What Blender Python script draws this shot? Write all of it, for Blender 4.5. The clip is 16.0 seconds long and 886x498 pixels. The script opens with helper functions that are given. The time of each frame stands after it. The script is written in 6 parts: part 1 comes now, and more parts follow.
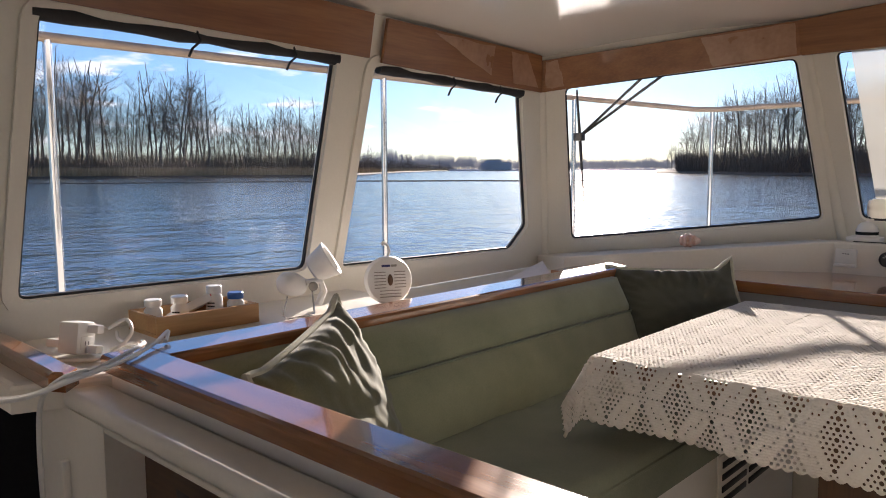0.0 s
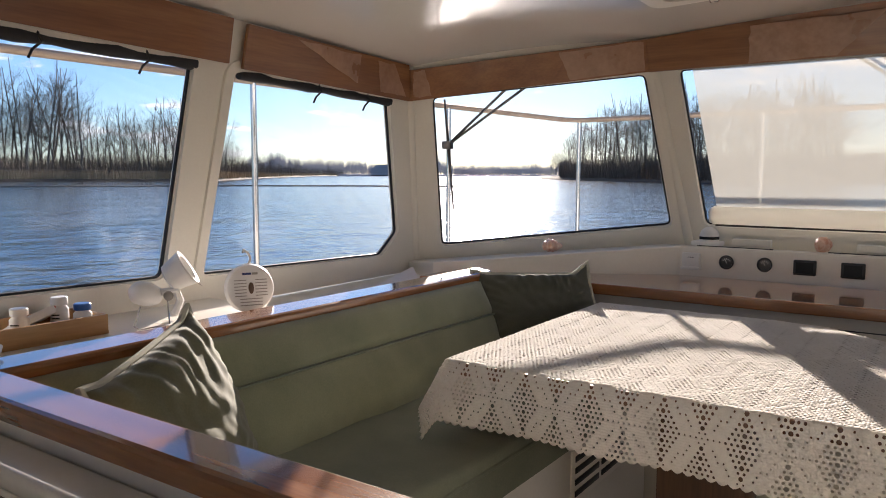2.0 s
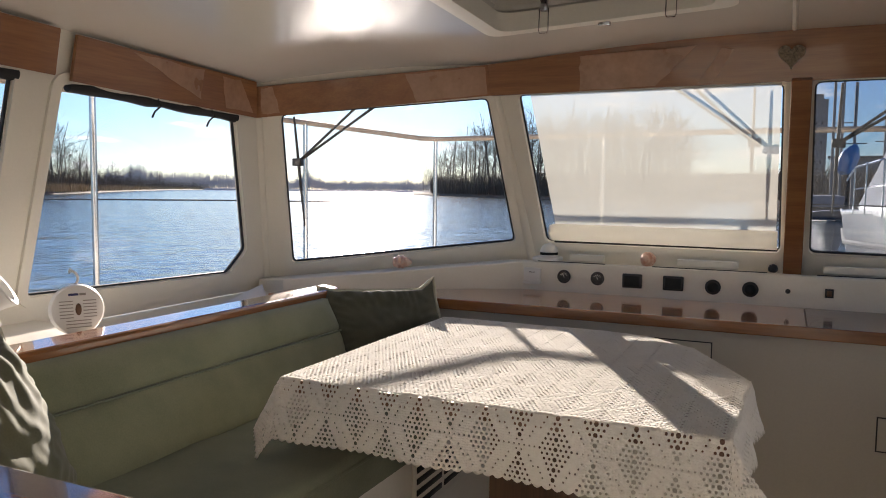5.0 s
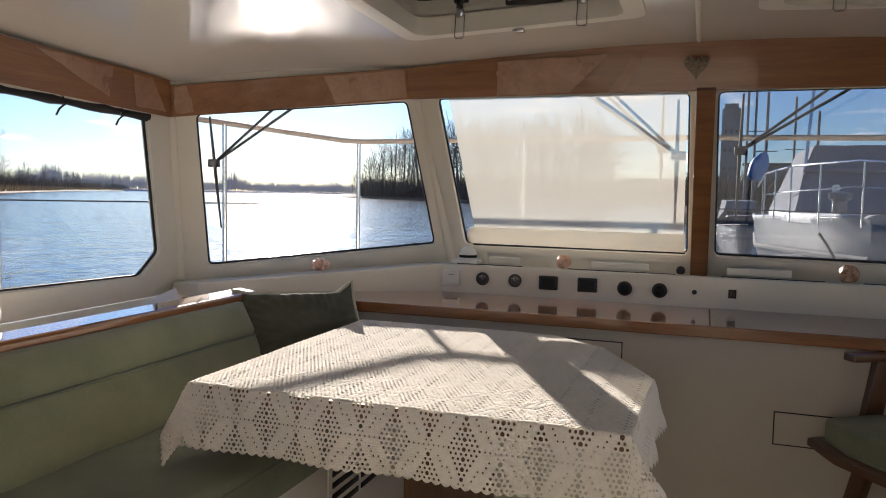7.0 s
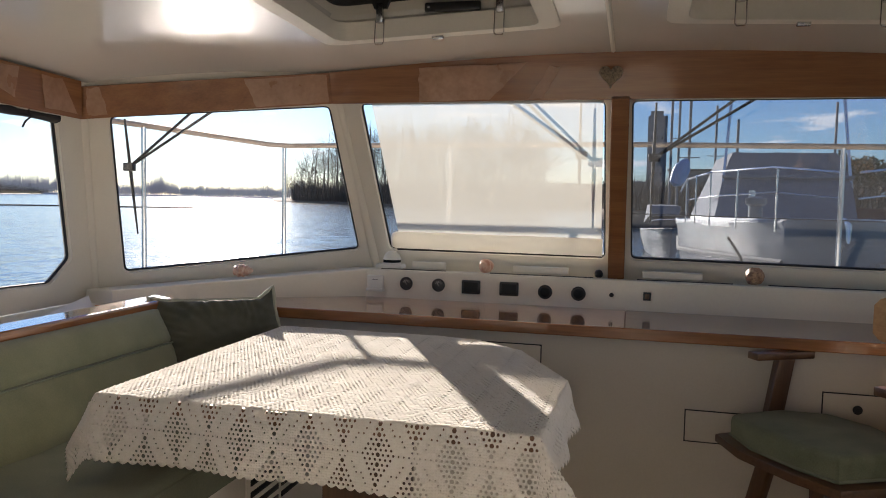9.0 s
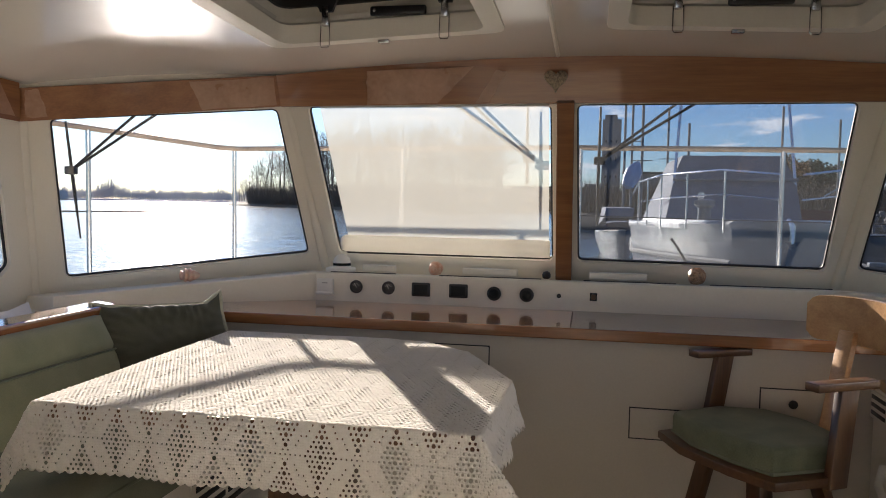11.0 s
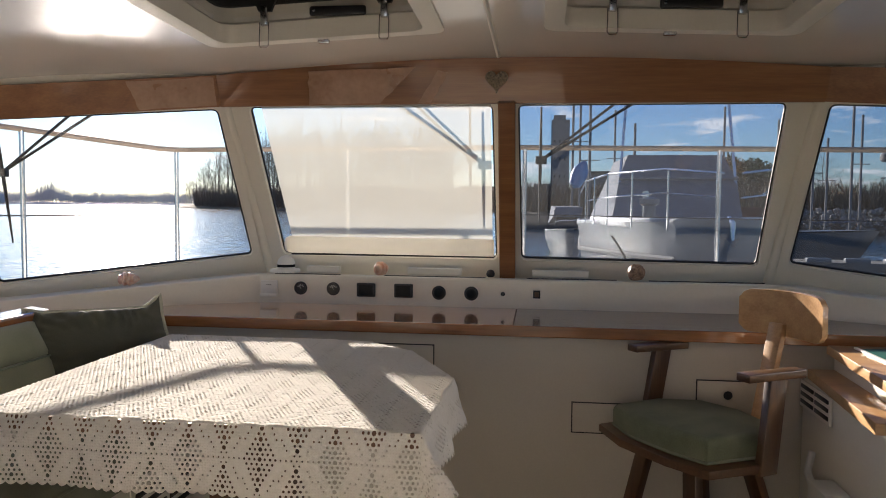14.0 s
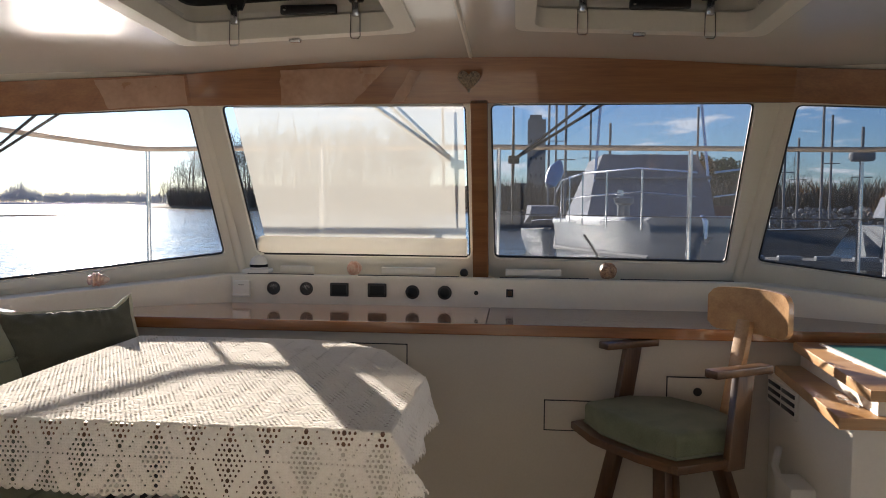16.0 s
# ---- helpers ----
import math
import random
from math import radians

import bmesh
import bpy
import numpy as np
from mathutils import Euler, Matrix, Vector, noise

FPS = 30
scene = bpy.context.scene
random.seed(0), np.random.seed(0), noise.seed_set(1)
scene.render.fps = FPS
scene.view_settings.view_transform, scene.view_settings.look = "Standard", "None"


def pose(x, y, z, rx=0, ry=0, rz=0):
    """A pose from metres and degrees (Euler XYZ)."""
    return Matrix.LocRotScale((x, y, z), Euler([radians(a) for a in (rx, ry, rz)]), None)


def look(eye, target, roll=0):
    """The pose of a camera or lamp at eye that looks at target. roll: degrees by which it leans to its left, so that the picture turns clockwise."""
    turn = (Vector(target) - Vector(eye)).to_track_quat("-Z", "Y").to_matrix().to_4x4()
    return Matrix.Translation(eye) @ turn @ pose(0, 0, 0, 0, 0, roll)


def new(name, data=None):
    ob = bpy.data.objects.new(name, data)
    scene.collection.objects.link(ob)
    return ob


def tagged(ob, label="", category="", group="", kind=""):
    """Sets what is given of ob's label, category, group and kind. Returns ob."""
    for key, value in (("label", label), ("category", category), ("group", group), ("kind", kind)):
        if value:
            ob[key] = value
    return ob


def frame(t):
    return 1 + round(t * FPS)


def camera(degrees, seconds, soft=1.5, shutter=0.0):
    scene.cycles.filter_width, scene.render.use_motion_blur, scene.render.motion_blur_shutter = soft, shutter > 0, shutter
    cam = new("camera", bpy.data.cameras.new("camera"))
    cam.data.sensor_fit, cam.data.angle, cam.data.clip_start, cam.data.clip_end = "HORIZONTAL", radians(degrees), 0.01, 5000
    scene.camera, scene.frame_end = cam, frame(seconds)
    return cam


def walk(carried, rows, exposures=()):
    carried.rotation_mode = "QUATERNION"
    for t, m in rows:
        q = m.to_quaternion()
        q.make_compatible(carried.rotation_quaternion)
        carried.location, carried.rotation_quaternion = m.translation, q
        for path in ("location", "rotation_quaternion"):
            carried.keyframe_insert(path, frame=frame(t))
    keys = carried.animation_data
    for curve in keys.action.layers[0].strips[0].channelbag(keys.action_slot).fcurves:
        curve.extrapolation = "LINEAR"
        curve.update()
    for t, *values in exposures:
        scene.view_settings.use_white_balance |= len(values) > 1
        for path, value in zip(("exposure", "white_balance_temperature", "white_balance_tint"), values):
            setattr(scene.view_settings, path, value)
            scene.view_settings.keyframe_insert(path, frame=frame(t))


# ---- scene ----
cam = camera(61.3, 16.0, 1.0)
METRES, EYE, TILT, LEAN, TURN = 1.0, 1.5, -6.0, 0.0, 36.0
PATH = [
    (0, (0.181, 0.039, 1.42), (-1.172, 1.496, 1.207), -0.2),
    (0.5, (0.187, 0.041, 1.42), (-1.159, 1.505, 1.209), -0.1),
    (1, (0.207, 0.049, 1.42), (-1.103, 1.546, 1.213), -0.1),
    (1.5, (0.244, 0.061, 1.425), (-0.95, 1.652, 1.22), 0.2),
    (2, (0.26, 0.065, 1.427), (-0.866, 1.706, 1.228), 0.2),
    (2.5, (0.276, 0.073, 1.429), (-0.79, 1.754, 1.236), 0.2),
    (3, (0.295, 0.07, 1.432), (-0.722, 1.782, 1.247), 0.3),
    (3.5, (0.308, 0.065, 1.436), (-0.674, 1.798, 1.261), 0.4),
    (4, (0.322, 0.063, 1.438), (-0.616, 1.821, 1.27), 0.5),
    (4.5, (0.342, 0.068, 1.437), (-0.539, 1.857, 1.276), 0.6),
    (7, (0.397, 0.08, 1.437), (-0.262, 1.963, 1.292), 1.1),
    (7.5, (0.411, 0.081, 1.439), (-0.181, 1.986, 1.299), 1.2),
    (8, (0.417, 0.083, 1.44), (-0.145, 1.997, 1.304), 1.2),
    (8.5, (0.428, 0.083, 1.442), (-0.097, 2.008, 1.307), 1.2),
    (9, (0.439, 0.082, 1.441), (-0.051, 2.016, 1.311), 1.2),
    (11.5, (0.482, 0.076, 1.441), (0.126, 2.041, 1.322), 0.9),
    (12, (0.489, 0.074, 1.44), (0.159, 2.043, 1.321), 0.8),
    (12.5, (0.494, 0.071, 1.442), (0.191, 2.045, 1.321), 0.7),
    (13, (0.501, 0.071, 1.438), (0.222, 2.048, 1.322), 0.6),
    (13.5, (0.504, 0.072, 1.44), (0.233, 2.05, 1.321), 0.5),
    (14, (0.504, 0.07, 1.439), (0.25, 2.051, 1.322), 0.5),
    (14.5, (0.508, 0.068, 1.44), (0.278, 2.051, 1.323), 0.4),
    (15, (0.512, 0.068, 1.438), (0.294, 2.053, 1.321), 0.4),
    (15.5, (0.515, 0.066, 1.441), (0.312, 2.052, 1.323), 0.4),
    (16, (0.519, 0.067, 1.439), (0.326, 2.054, 1.321), 0.4),
]
walk(cam, [(t, look(eye, target, roll)) for t, eye, target, roll in PATH], [(0, 0.86, 6500, 17), (7, 0.90, 6500, 13), (12, 1.0, 6500, 13), (16, 1.0, 6500, 13)])

# ---- world, sun and large lights ----
SUN_AZ = radians(-31.0)      # from +y towards +x
SUN_EL = radians(14.8)
world = bpy.data.worlds.new("sky")
scene.world = world
world.use_nodes = True
wt = world.node_tree
sky = wt.nodes.new("ShaderNodeTexSky")
sky.sky_type, sky.sun_disc = "NISHITA", False
sky.sun_elevation, sky.sun_rotation = SUN_EL, SUN_AZ
sky.air_density, sky.dust_density, sky.ozone_density = 1.0, 0.12, 3.2
wt.nodes["Background"].inputs["Strength"].default_value = 0.080
# fair-weather clouds, low and broken, laid over the sky
tc_, sep, dv, cmb = wt.nodes.new("ShaderNodeTexCoord"), wt.nodes.new("ShaderNodeSeparateXYZ"), wt.nodes.new("ShaderNodeMath"), wt.nodes.new("ShaderNodeVectorMath")
wt.links.new(tc_.outputs["Generated"], sep.inputs[0])
dv.operation, cmb.operation = "ADD", "DIVIDE"
dv.inputs[1].default_value = 0.10
wt.links.new(sep.outputs["Z"], dv.inputs[0])
wt.links.new(tc_.outputs["Generated"], cmb.inputs[0])
wt.links.new(dv.outputs[0], cmb.inputs[1])
cn, cr, cm, tint = wt.nodes.new("ShaderNodeTexNoise"), wt.nodes.new("ShaderNodeMapRange"), wt.nodes.new("ShaderNodeMixRGB"), wt.nodes.new("ShaderNodeMixRGB")
cn.inputs["Scale"].default_value, cn.inputs["Detail"].default_value, cn.inputs["Roughness"].default_value = 1.5, 8.0, 0.58
wt.links.new(cmb.outputs[0], cn.inputs["Vector"])
cr.inputs["From Min"].default_value, cr.inputs["From Max"].default_value = 0.56, 0.64
cr.inputs["To Max"].default_value = 0.75
wt.links.new(cn.outputs["Fac"], cr.inputs["Value"])
tint.blend_type = "MULTIPLY"
tint.inputs["Fac"].default_value = 1.0
tint.inputs[2].default_value = (0.70, 0.85, 1.12, 1)
wt.links.new(sky.outputs[0], tint.inputs[1])
wt.links.new(cr.outputs[0], cm.inputs["Fac"])
wt.links.new(tint.outputs[0], cm.inputs[1])
cm.inputs[2].default_value = (9.5, 9.6, 9.9, 1)
wt.links.new(cm.outputs[0], wt.nodes["Background"].inputs["Color"])
sun_data = bpy.data.lights.new("sun", "SUN")
sun_data.energy, sun_data.angle, sun_data.color = 7.0, radians(0.5), (1.0, 0.90, 0.78)
SUN_DIR = Vector((math.sin(SUN_AZ) * math.cos(SUN_EL), math.cos(SUN_AZ) * math.cos(SUN_EL), math.sin(SUN_EL)))
sun = new("sun", sun_data)
sun.matrix_world = look(SUN_DIR * 30, (0, 0, 0))
# fill lamp added behind the camera, at the unseen slot in the aft bulkhead
aft_data = bpy.data.lights.new("aft_fill", "AREA")
aft_data.shape, aft_data.size, aft_data.size_y, aft_data.energy, aft_data.color = "RECTANGLE", 1.3, 0.34, 0.34, (1.0, 0.96, 0.90)
aft_data.spread = radians(110)
new("aft_fill", aft_data).matrix_world = look((-0.2, -1.55, 1.71), (-0.3, 0.5, 1.98))
# fill lamp added out of view by the starboard window, aimed at the settee
side_data = bpy.data.lights.new("starboard_fill", "AREA")
side_data.shape, side_data.size, side_data.size_y, side_data.energy, side_data.color = "RECTANGLE", 0.70, 0.50, 0.7, (1.0, 0.98, 0.95)
side_data.spread = radians(80)
new("starboard_fill", side_data).matrix_world = look((2.14, 1.80, 1.43), (-1.0, 1.30, 0.9))

# ---- materials ----
def rgb(c):
    return (*c, 1.0)


def material(name, a, b, rough=0.5, metal=0.0, scale=8.0, fine=120.0, bump=0.05, stretch=(1, 1, 1), coat=0.0, rough_var=0.08, dist=0.002, sheen=0.0, coat_rough=0.06):
    """A procedural surface: two tones mixed by noise at two scales, with relief and uneven roughness."""
    m = bpy.data.materials.new(name)
    m.use_nodes = True
    nt = m.node_tree
    bs = nt.nodes["Principled BSDF"]
    tc = nt.nodes.new("ShaderNodeTexCoord")
    mp = nt.nodes.new("ShaderNodeMapping")
    mp.inputs["Scale"].default_value = stretch
    nt.links.new(tc.outputs["Object"], mp.inputs["Vector"])
    n1, n2 = nt.nodes.new("ShaderNodeTexNoise"), nt.nodes.new("ShaderNodeTexNoise")
    n1.inputs["Scale"].default_value, n1.inputs["Detail"].default_value = scale, 4.0
    n2.inputs["Scale"].default_value, n2.inputs["Detail"].default_value = fine, 3.0
    for n in (n1, n2):
        nt.links.new(mp.outputs[0], n.inputs["Vector"])
    mx = nt.nodes.new("ShaderNodeMath")
    mx.operation = "MULTIPLY_ADD"
    mx.inputs[1].default_value = 0.35
    nt.links.new(n2.outputs["Fac"], mx.inputs[0])
    sc = nt.nodes.new("ShaderNodeMath")
    sc.operation = "MULTIPLY"
    sc.inputs[1].default_value = 0.65
    nt.links.new(n1.outputs["Fac"], sc.inputs[0])
    nt.links.new(sc.outputs[0], mx.inputs[2])
    rp = nt.nodes.new("ShaderNodeValToRGB")
    rp.color_ramp.elements[0].position, rp.color_ramp.elements[1].position = 0.32, 0.68
    rp.color_ramp.elements[0].color, rp.color_ramp.elements[1].color = rgb(a), rgb(b)
    nt.links.new(mx.outputs[0], rp.inputs["Fac"])
    nt.links.new(rp.outputs["Color"], bs.inputs["Base Color"])
    mr = nt.nodes.new("ShaderNodeMapRange")
    mr.inputs["To Min"].default_value, mr.inputs["To Max"].default_value = max(rough - rough_var, 0.02), min(rough + rough_var, 1.0)
    nt.links.new(n1.outputs["Fac"], mr.inputs["Value"])
    nt.links.new(mr.outputs[0], bs.inputs["Roughness"])
    bs.inputs["Metallic"].default_value = metal
    bs.inputs["Coat Weight"].default_value = coat
    bs.inputs["Coat Roughness"].default_value = coat_rough
    bs.inputs["Sheen Weight"].default_value = sheen
    bp = nt.nodes.new("ShaderNodeBump")
    bp.inputs["Strength"].default_value, bp.inputs["Distance"].default_value = bump, dist
    nt.links.new(mx.outputs[0], bp.inputs["Height"])
    nt.links.new(bp.outputs[0], bs.inputs["Normal"])
    return m


def glass(name, tint=(1, 1, 1), grime=0.02, mesh=0.0):
    """A flat pane: clear, with its mirror reflection by Fresnel, a little grime, and for screened panes a fine dark weave."""
    m = bpy.data.materials.new(name)
    m.use_nodes = True
    nt = m.node_tree
    nt.nodes.remove(nt.nodes["Principled BSDF"])
    out = nt.nodes["Material Output"]
    tr, gl, df = nt.nodes.new("ShaderNodeBsdfTransparent"), nt.nodes.new("ShaderNodeBsdfGlossy"), nt.nodes.new("ShaderNodeBsdfDiffuse")
    tr.inputs["Color"].default_value = rgb(tint)
    gl.inputs["Roughness"].default_value = 0.02
    lw, pw, fr = nt.nodes.new("ShaderNodeLayerWeight"), nt.nodes.new("ShaderNodeMath"), nt.nodes.new("ShaderNodeMapRange")
    pw.operation = "POWER"
    pw.inputs[1].default_value = 5.0
    nt.links.new(lw.outputs["Facing"], pw.inputs[0])
    nt.links.new(pw.outputs[0], fr.inputs["Value"])
    fr.inputs["To Min"].default_value, fr.inputs["To Max"].default_value = 0.03, 0.8
    a, b = nt.nodes.new("ShaderNodeMixShader"), nt.nodes.new("ShaderNodeMixShader")
    nt.links.new(fr.outputs[0], a.inputs["Fac"])
    nt.links.new(tr.outputs[0], a.inputs[1])
    nt.links.new(gl.outputs[0], a.inputs[2])
    tc, no = nt.nodes.new("ShaderNodeTexCoord"), nt.nodes.new("ShaderNodeTexNoise")
    no.inputs["Scale"].default_value, no.inputs["Detail"].default_value = 5.0, 6.0
    nt.links.new(tc.outputs["Object"], no.inputs["Vector"])
    mr = nt.nodes.new("ShaderNodeMapRange")
    mr.inputs["From Min"].default_value, mr.inputs["From Max"].default_value = 0.4, 0.75
    mr.inputs["To Min"].default_value, mr.inputs["To Max"].default_value = mesh, mesh + grime
    if mesh:
        mp = nt.nodes.new("ShaderNodeMapping")
        mp.inputs["Scale"].default_value = (34, 34, 5)
        nt.links.new(tc.outputs["Object"], mp.inputs["Vector"])
        nt.links.new(mp.outputs[0], no.inputs["Vector"])
        mr.inputs["To Min"].default_value, mr.inputs["To Max"].default_value = mesh * 0.65, mesh * 1.35 + grime
    nt.links.new(no.outputs["Fac"], mr.inputs["Value"])
    nt.links.new(mr.outputs[0], b.inputs["Fac"])
    df.inputs["Color"].default_value = rgb((0.75, 0.74, 0.7) if not mesh else (0.34, 0.365, 0.41))
    nt.links.new(a.outputs[0], b.inputs[1])
    veil = df
    if mesh:
        # the woven threads scatter the light from outside as well
        tl, veil = nt.nodes.new("ShaderNodeBsdfTranslucent"), nt.nodes.new("ShaderNodeMixShader")
        tl.inputs["Color"].default_value = rgb((0.13, 0.13, 0.125))
        veil.inputs["Fac"].default_value = 0.45
        nt.links.new(df.outputs[0], veil.inputs[1])
        nt.links.new(tl.outputs[0], veil.inputs[2])
    nt.links.new(veil.outputs[0], b.inputs[2])
    nt.links.new(b.outputs[0], out.inputs["Surface"])
    return m


def wood(name, a, b, rough=0.35, coat=0.3, along=0, plank=0.0):
    s = [26.0, 26.0, 26.0]
    s[along] = 1.6
    return material(name, a, b, rough, scale=1.0, fine=7.0, bump=0.12, stretch=s, coat=coat)


GELCOAT = material("white_gelcoat", (0.76, 0.72, 0.64), (0.82, 0.78, 0.70), 0.32, scale=2.5, fine=90, bump=0.02, coat=0.15)
CABIN_PAINT = material("cream_paint", (0.75, 0.71, 0.62), (0.81, 0.77, 0.68), 0.45, scale=2.0, fine=140, bump=0.03)
LINER = material("textured_headliner", (0.80, 0.77, 0.70), (0.85, 0.82, 0.75), 0.20, scale=3, fine=260, bump=0.25, dist=0.001, rough_var=0.04, coat=0.8, coat_rough=0.10)
# counter front and its hatches: a darker cream than the cabin paint
FRONT_PANEL = material("darker_cream", (0.54, 0.49, 0.41), (0.60, 0.55, 0.46), 0.5, scale=2.0, fine=140, bump=0.03)
BAMBOO_X = wood("bamboo_board", (0.19, 0.072, 0.026), (0.32, 0.140, 0.052), 0.36, 0.3, 0)
BAMBOO_Y = wood("bamboo_board_side", (0.19, 0.072, 0.026), (0.32, 0.140, 0.052), 0.36, 0.3, 1)
VARNISH_X = wood("varnished_rail_wood", (0.17, 0.060, 0.018), (0.33, 0.130, 0.04), 0.22, 1.0, 0)
VARNISH_Y = wood("varnished_rail_wood_side", (0.17, 0.060, 0.018), (0.33, 0.130, 0.04), 0.22, 1.0, 1)
COUNTER = wood("lacquered_counter_wood", (0.36, 0.17, 0.085), (0.50, 0.26, 0.14), 0.14, 0.9, 0)
COUNTER_DARK = wood("brown_counter_wood", (0.15, 0.085, 0.048), (0.24, 0.145, 0.085), 0.2, 0.6, 0)
TEAK = wood("dark_teak", (0.050, 0.023, 0.009), (0.125, 0.060, 0.024), 0.40, 0.3, 2)
TEAK_X = wood("dark_teak_flat", (0.055, 0.025, 0.010), (0.135, 0.064, 0.026), 0.36, 0.4, 0)
OAK = wood("light_oak", (0.36, 0.19, 0.08), (0.56, 0.34, 0.16), 0.35, 0.35, 0)
SUEDE = material("sage_green_suede", (0.165, 0.178, 0.100), (0.262, 0.268, 0.165), 0.9, scale=7, fine=300, bump=0.12, sheen=0.35)
SUEDE_SEAT = material("dark_green_suede", (0.155, 0.172, 0.120), (0.235, 0.252, 0.180), 0.92, scale=6, fine=300, bump=0.15, sheen=0.08)
VELVET = material("olive_velvet", (0.092, 0.092, 0.046), (0.150, 0.147, 0.080), 0.88, scale=9, fine=260, bump=0.2, sheen=0.2)
VELVET_DARK = material("dark_olive_velvet", (0.058, 0.060, 0.040), (0.098, 0.098, 0.068), 0.88, scale=9, fine=260, bump=0.2, sheen=0.2)
TABLE_OAK = wood("warm_oak_top", (0.17, 0.085, 0.045), (0.27, 0.145, 0.08), 0.4, 0.2, 0)
LACE = material("ecru_crochet_cotton", (0.82, 0.775, 0.705), (0.90, 0.865, 0.805), 0.95, scale=110, fine=420, bump=1.0, dist=0.0022)
lt = LACE.node_tree
back, through_ = lt.nodes.new("ShaderNodeBsdfTranslucent"), lt.nodes.new("ShaderNodeMixShader")
back.inputs["Color"].default_value = rgb((0.82, 0.74, 0.60))
through_.inputs["Fac"].default_value = 0.22
# stitches about 5 mm apart
loops, where = lt.nodes.new("ShaderNodeTexVoronoi"), next(n for n in lt.nodes if n.type == "MAPPING")
loops.inputs["Scale"].default_value, loops.inputs["Randomness"].default_value = 185.0, 0.4
lt.links.new(where.outputs[0], loops.inputs["Vector"])
lt.nodes["Bump"].invert = True
lt.links.new(loops.outputs["Distance"], lt.nodes["Bump"].inputs["Height"])
lt.links.new(lt.nodes["Principled BSDF"].outputs[0], through_.inputs[1])
lt.links.new(back.outputs[0], through_.inputs[2])
lt.links.new(through_.outputs[0], lt.nodes["Material Output"].inputs["Surface"])
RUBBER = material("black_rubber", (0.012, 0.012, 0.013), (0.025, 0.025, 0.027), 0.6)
BLACK = material("black_plastic", (0.010, 0.010, 0.011), (0.02, 0.02, 0.022), 0.35)
WHITE = material("white_plastic", (0.74, 0.73, 0.70), (0.80, 0.79, 0.76), 0.38, scale=12)
STEEL = material("polished_steel", (0.55, 0.55, 0.56), (0.68, 0.68, 0.69), 0.18, metal=1.0, scale=14)
GLASS = glass("window_glass")
SCREENED = glass("screened_glass", (0.72, 0.745, 0.775), 0.04, 0.13)
DIM_SCREEN = glass("dim_screened_glass", (0.66, 0.685, 0.715), 0.03, 0.07)

# ---- building helpers ----
def link(name, bm, mat, parent=None, label="", smooth=False):
    me = bpy.data.meshes.new(name)
    bmesh.ops.recalc_face_normals(bm, faces=bm.faces)
    bm.to_mesh(me)
    bm.free()
    me.materials.append(mat)
    if smooth:
        for p in me.polygons:
            p.use_smooth = True
        me.set_sharp_from_angle(angle=radians(42))
    ob = new(name, me)
    if parent is not None:
        ob.parent = parent
    if label:
        ob["label"] = label
    return ob


def part(name, bm, mat, parent, label="", smooth=True):
    return link(name, bm, mat, parent, label, smooth)


def empty(name, label, category, group="", kind="", at=(0, 0, 0)):
    ob = new(name)
    ob.empty_display_size = 0.05
    ob.location = at
    return tagged(ob, label, category, group, kind)


def box(lo, hi, bevel=0.0, bm=None, m=None, seg=2):
    bm = bm or bmesh.new()
    vs = bmesh.ops.create_cube(bm, size=1.0)["verts"]
    c, s = [(a + b) / 2 for a, b in zip(lo, hi)], [abs(b - a) for a, b in zip(lo, hi)]
    bmesh.ops.transform(bm, matrix=Matrix.Translation(c) @ Matrix.Diagonal((*s, 1)), verts=vs)
    if bevel:
        es = list({e for v in vs for e in v.link_edges})
        made = bmesh.ops.bevel(bm, geom=es, offset=min(bevel, min(s) * 0.49), segments=seg, affect="EDGES", profile=0.5)
        vs = list({v for f in made["faces"] for v in f.verts} | {v for v in vs if v.is_valid})
    if m is not None:
        bmesh.ops.transform(bm, matrix=m, verts=vs)
    return bm


def prism(poly, z0, z1, bevel=0.0, bm=None, seg=2):
    """An upright prism over a plan polygon."""
    bm = bm or bmesh.new()
    lo = [bm.verts.new((x, y, z0)) for x, y in poly]
    f = bm.faces.new(lo)
    r = bmesh.ops.extrude_face_region(bm, geom=[f])
    up = [v for v in r["geom"] if isinstance(v, bmesh.types.BMVert)]
    for v in up:
        v.co.z = z1
    if bevel:
        es = list({e for v in up for e in v.link_edges if all(w in up for w in e.verts)})
        bmesh.ops.bevel(bm, geom=es, offset=bevel, segments=seg, affect="EDGES", profile=0.5)
    return bm


def slab(pts, depth, bevel=0.0, bm=None):
    """A flat plate: the loop pts pushed by the vector depth."""
    bm = bm or bmesh.new()
    f = bm.faces.new([bm.verts.new(p) for p in pts])
    r = bmesh.ops.extrude_face_region(bm, geom=[f])
    up = [v for v in r["geom"] if isinstance(v, bmesh.types.BMVert)]
    bmesh.ops.translate(bm, verts=up, vec=depth)
    if bevel:
        bmesh.ops.bevel(bm, geom=list({e for v in up for e in v.link_edges}), offset=bevel, segments=2, affect="EDGES", profile=0.5)
    return bm


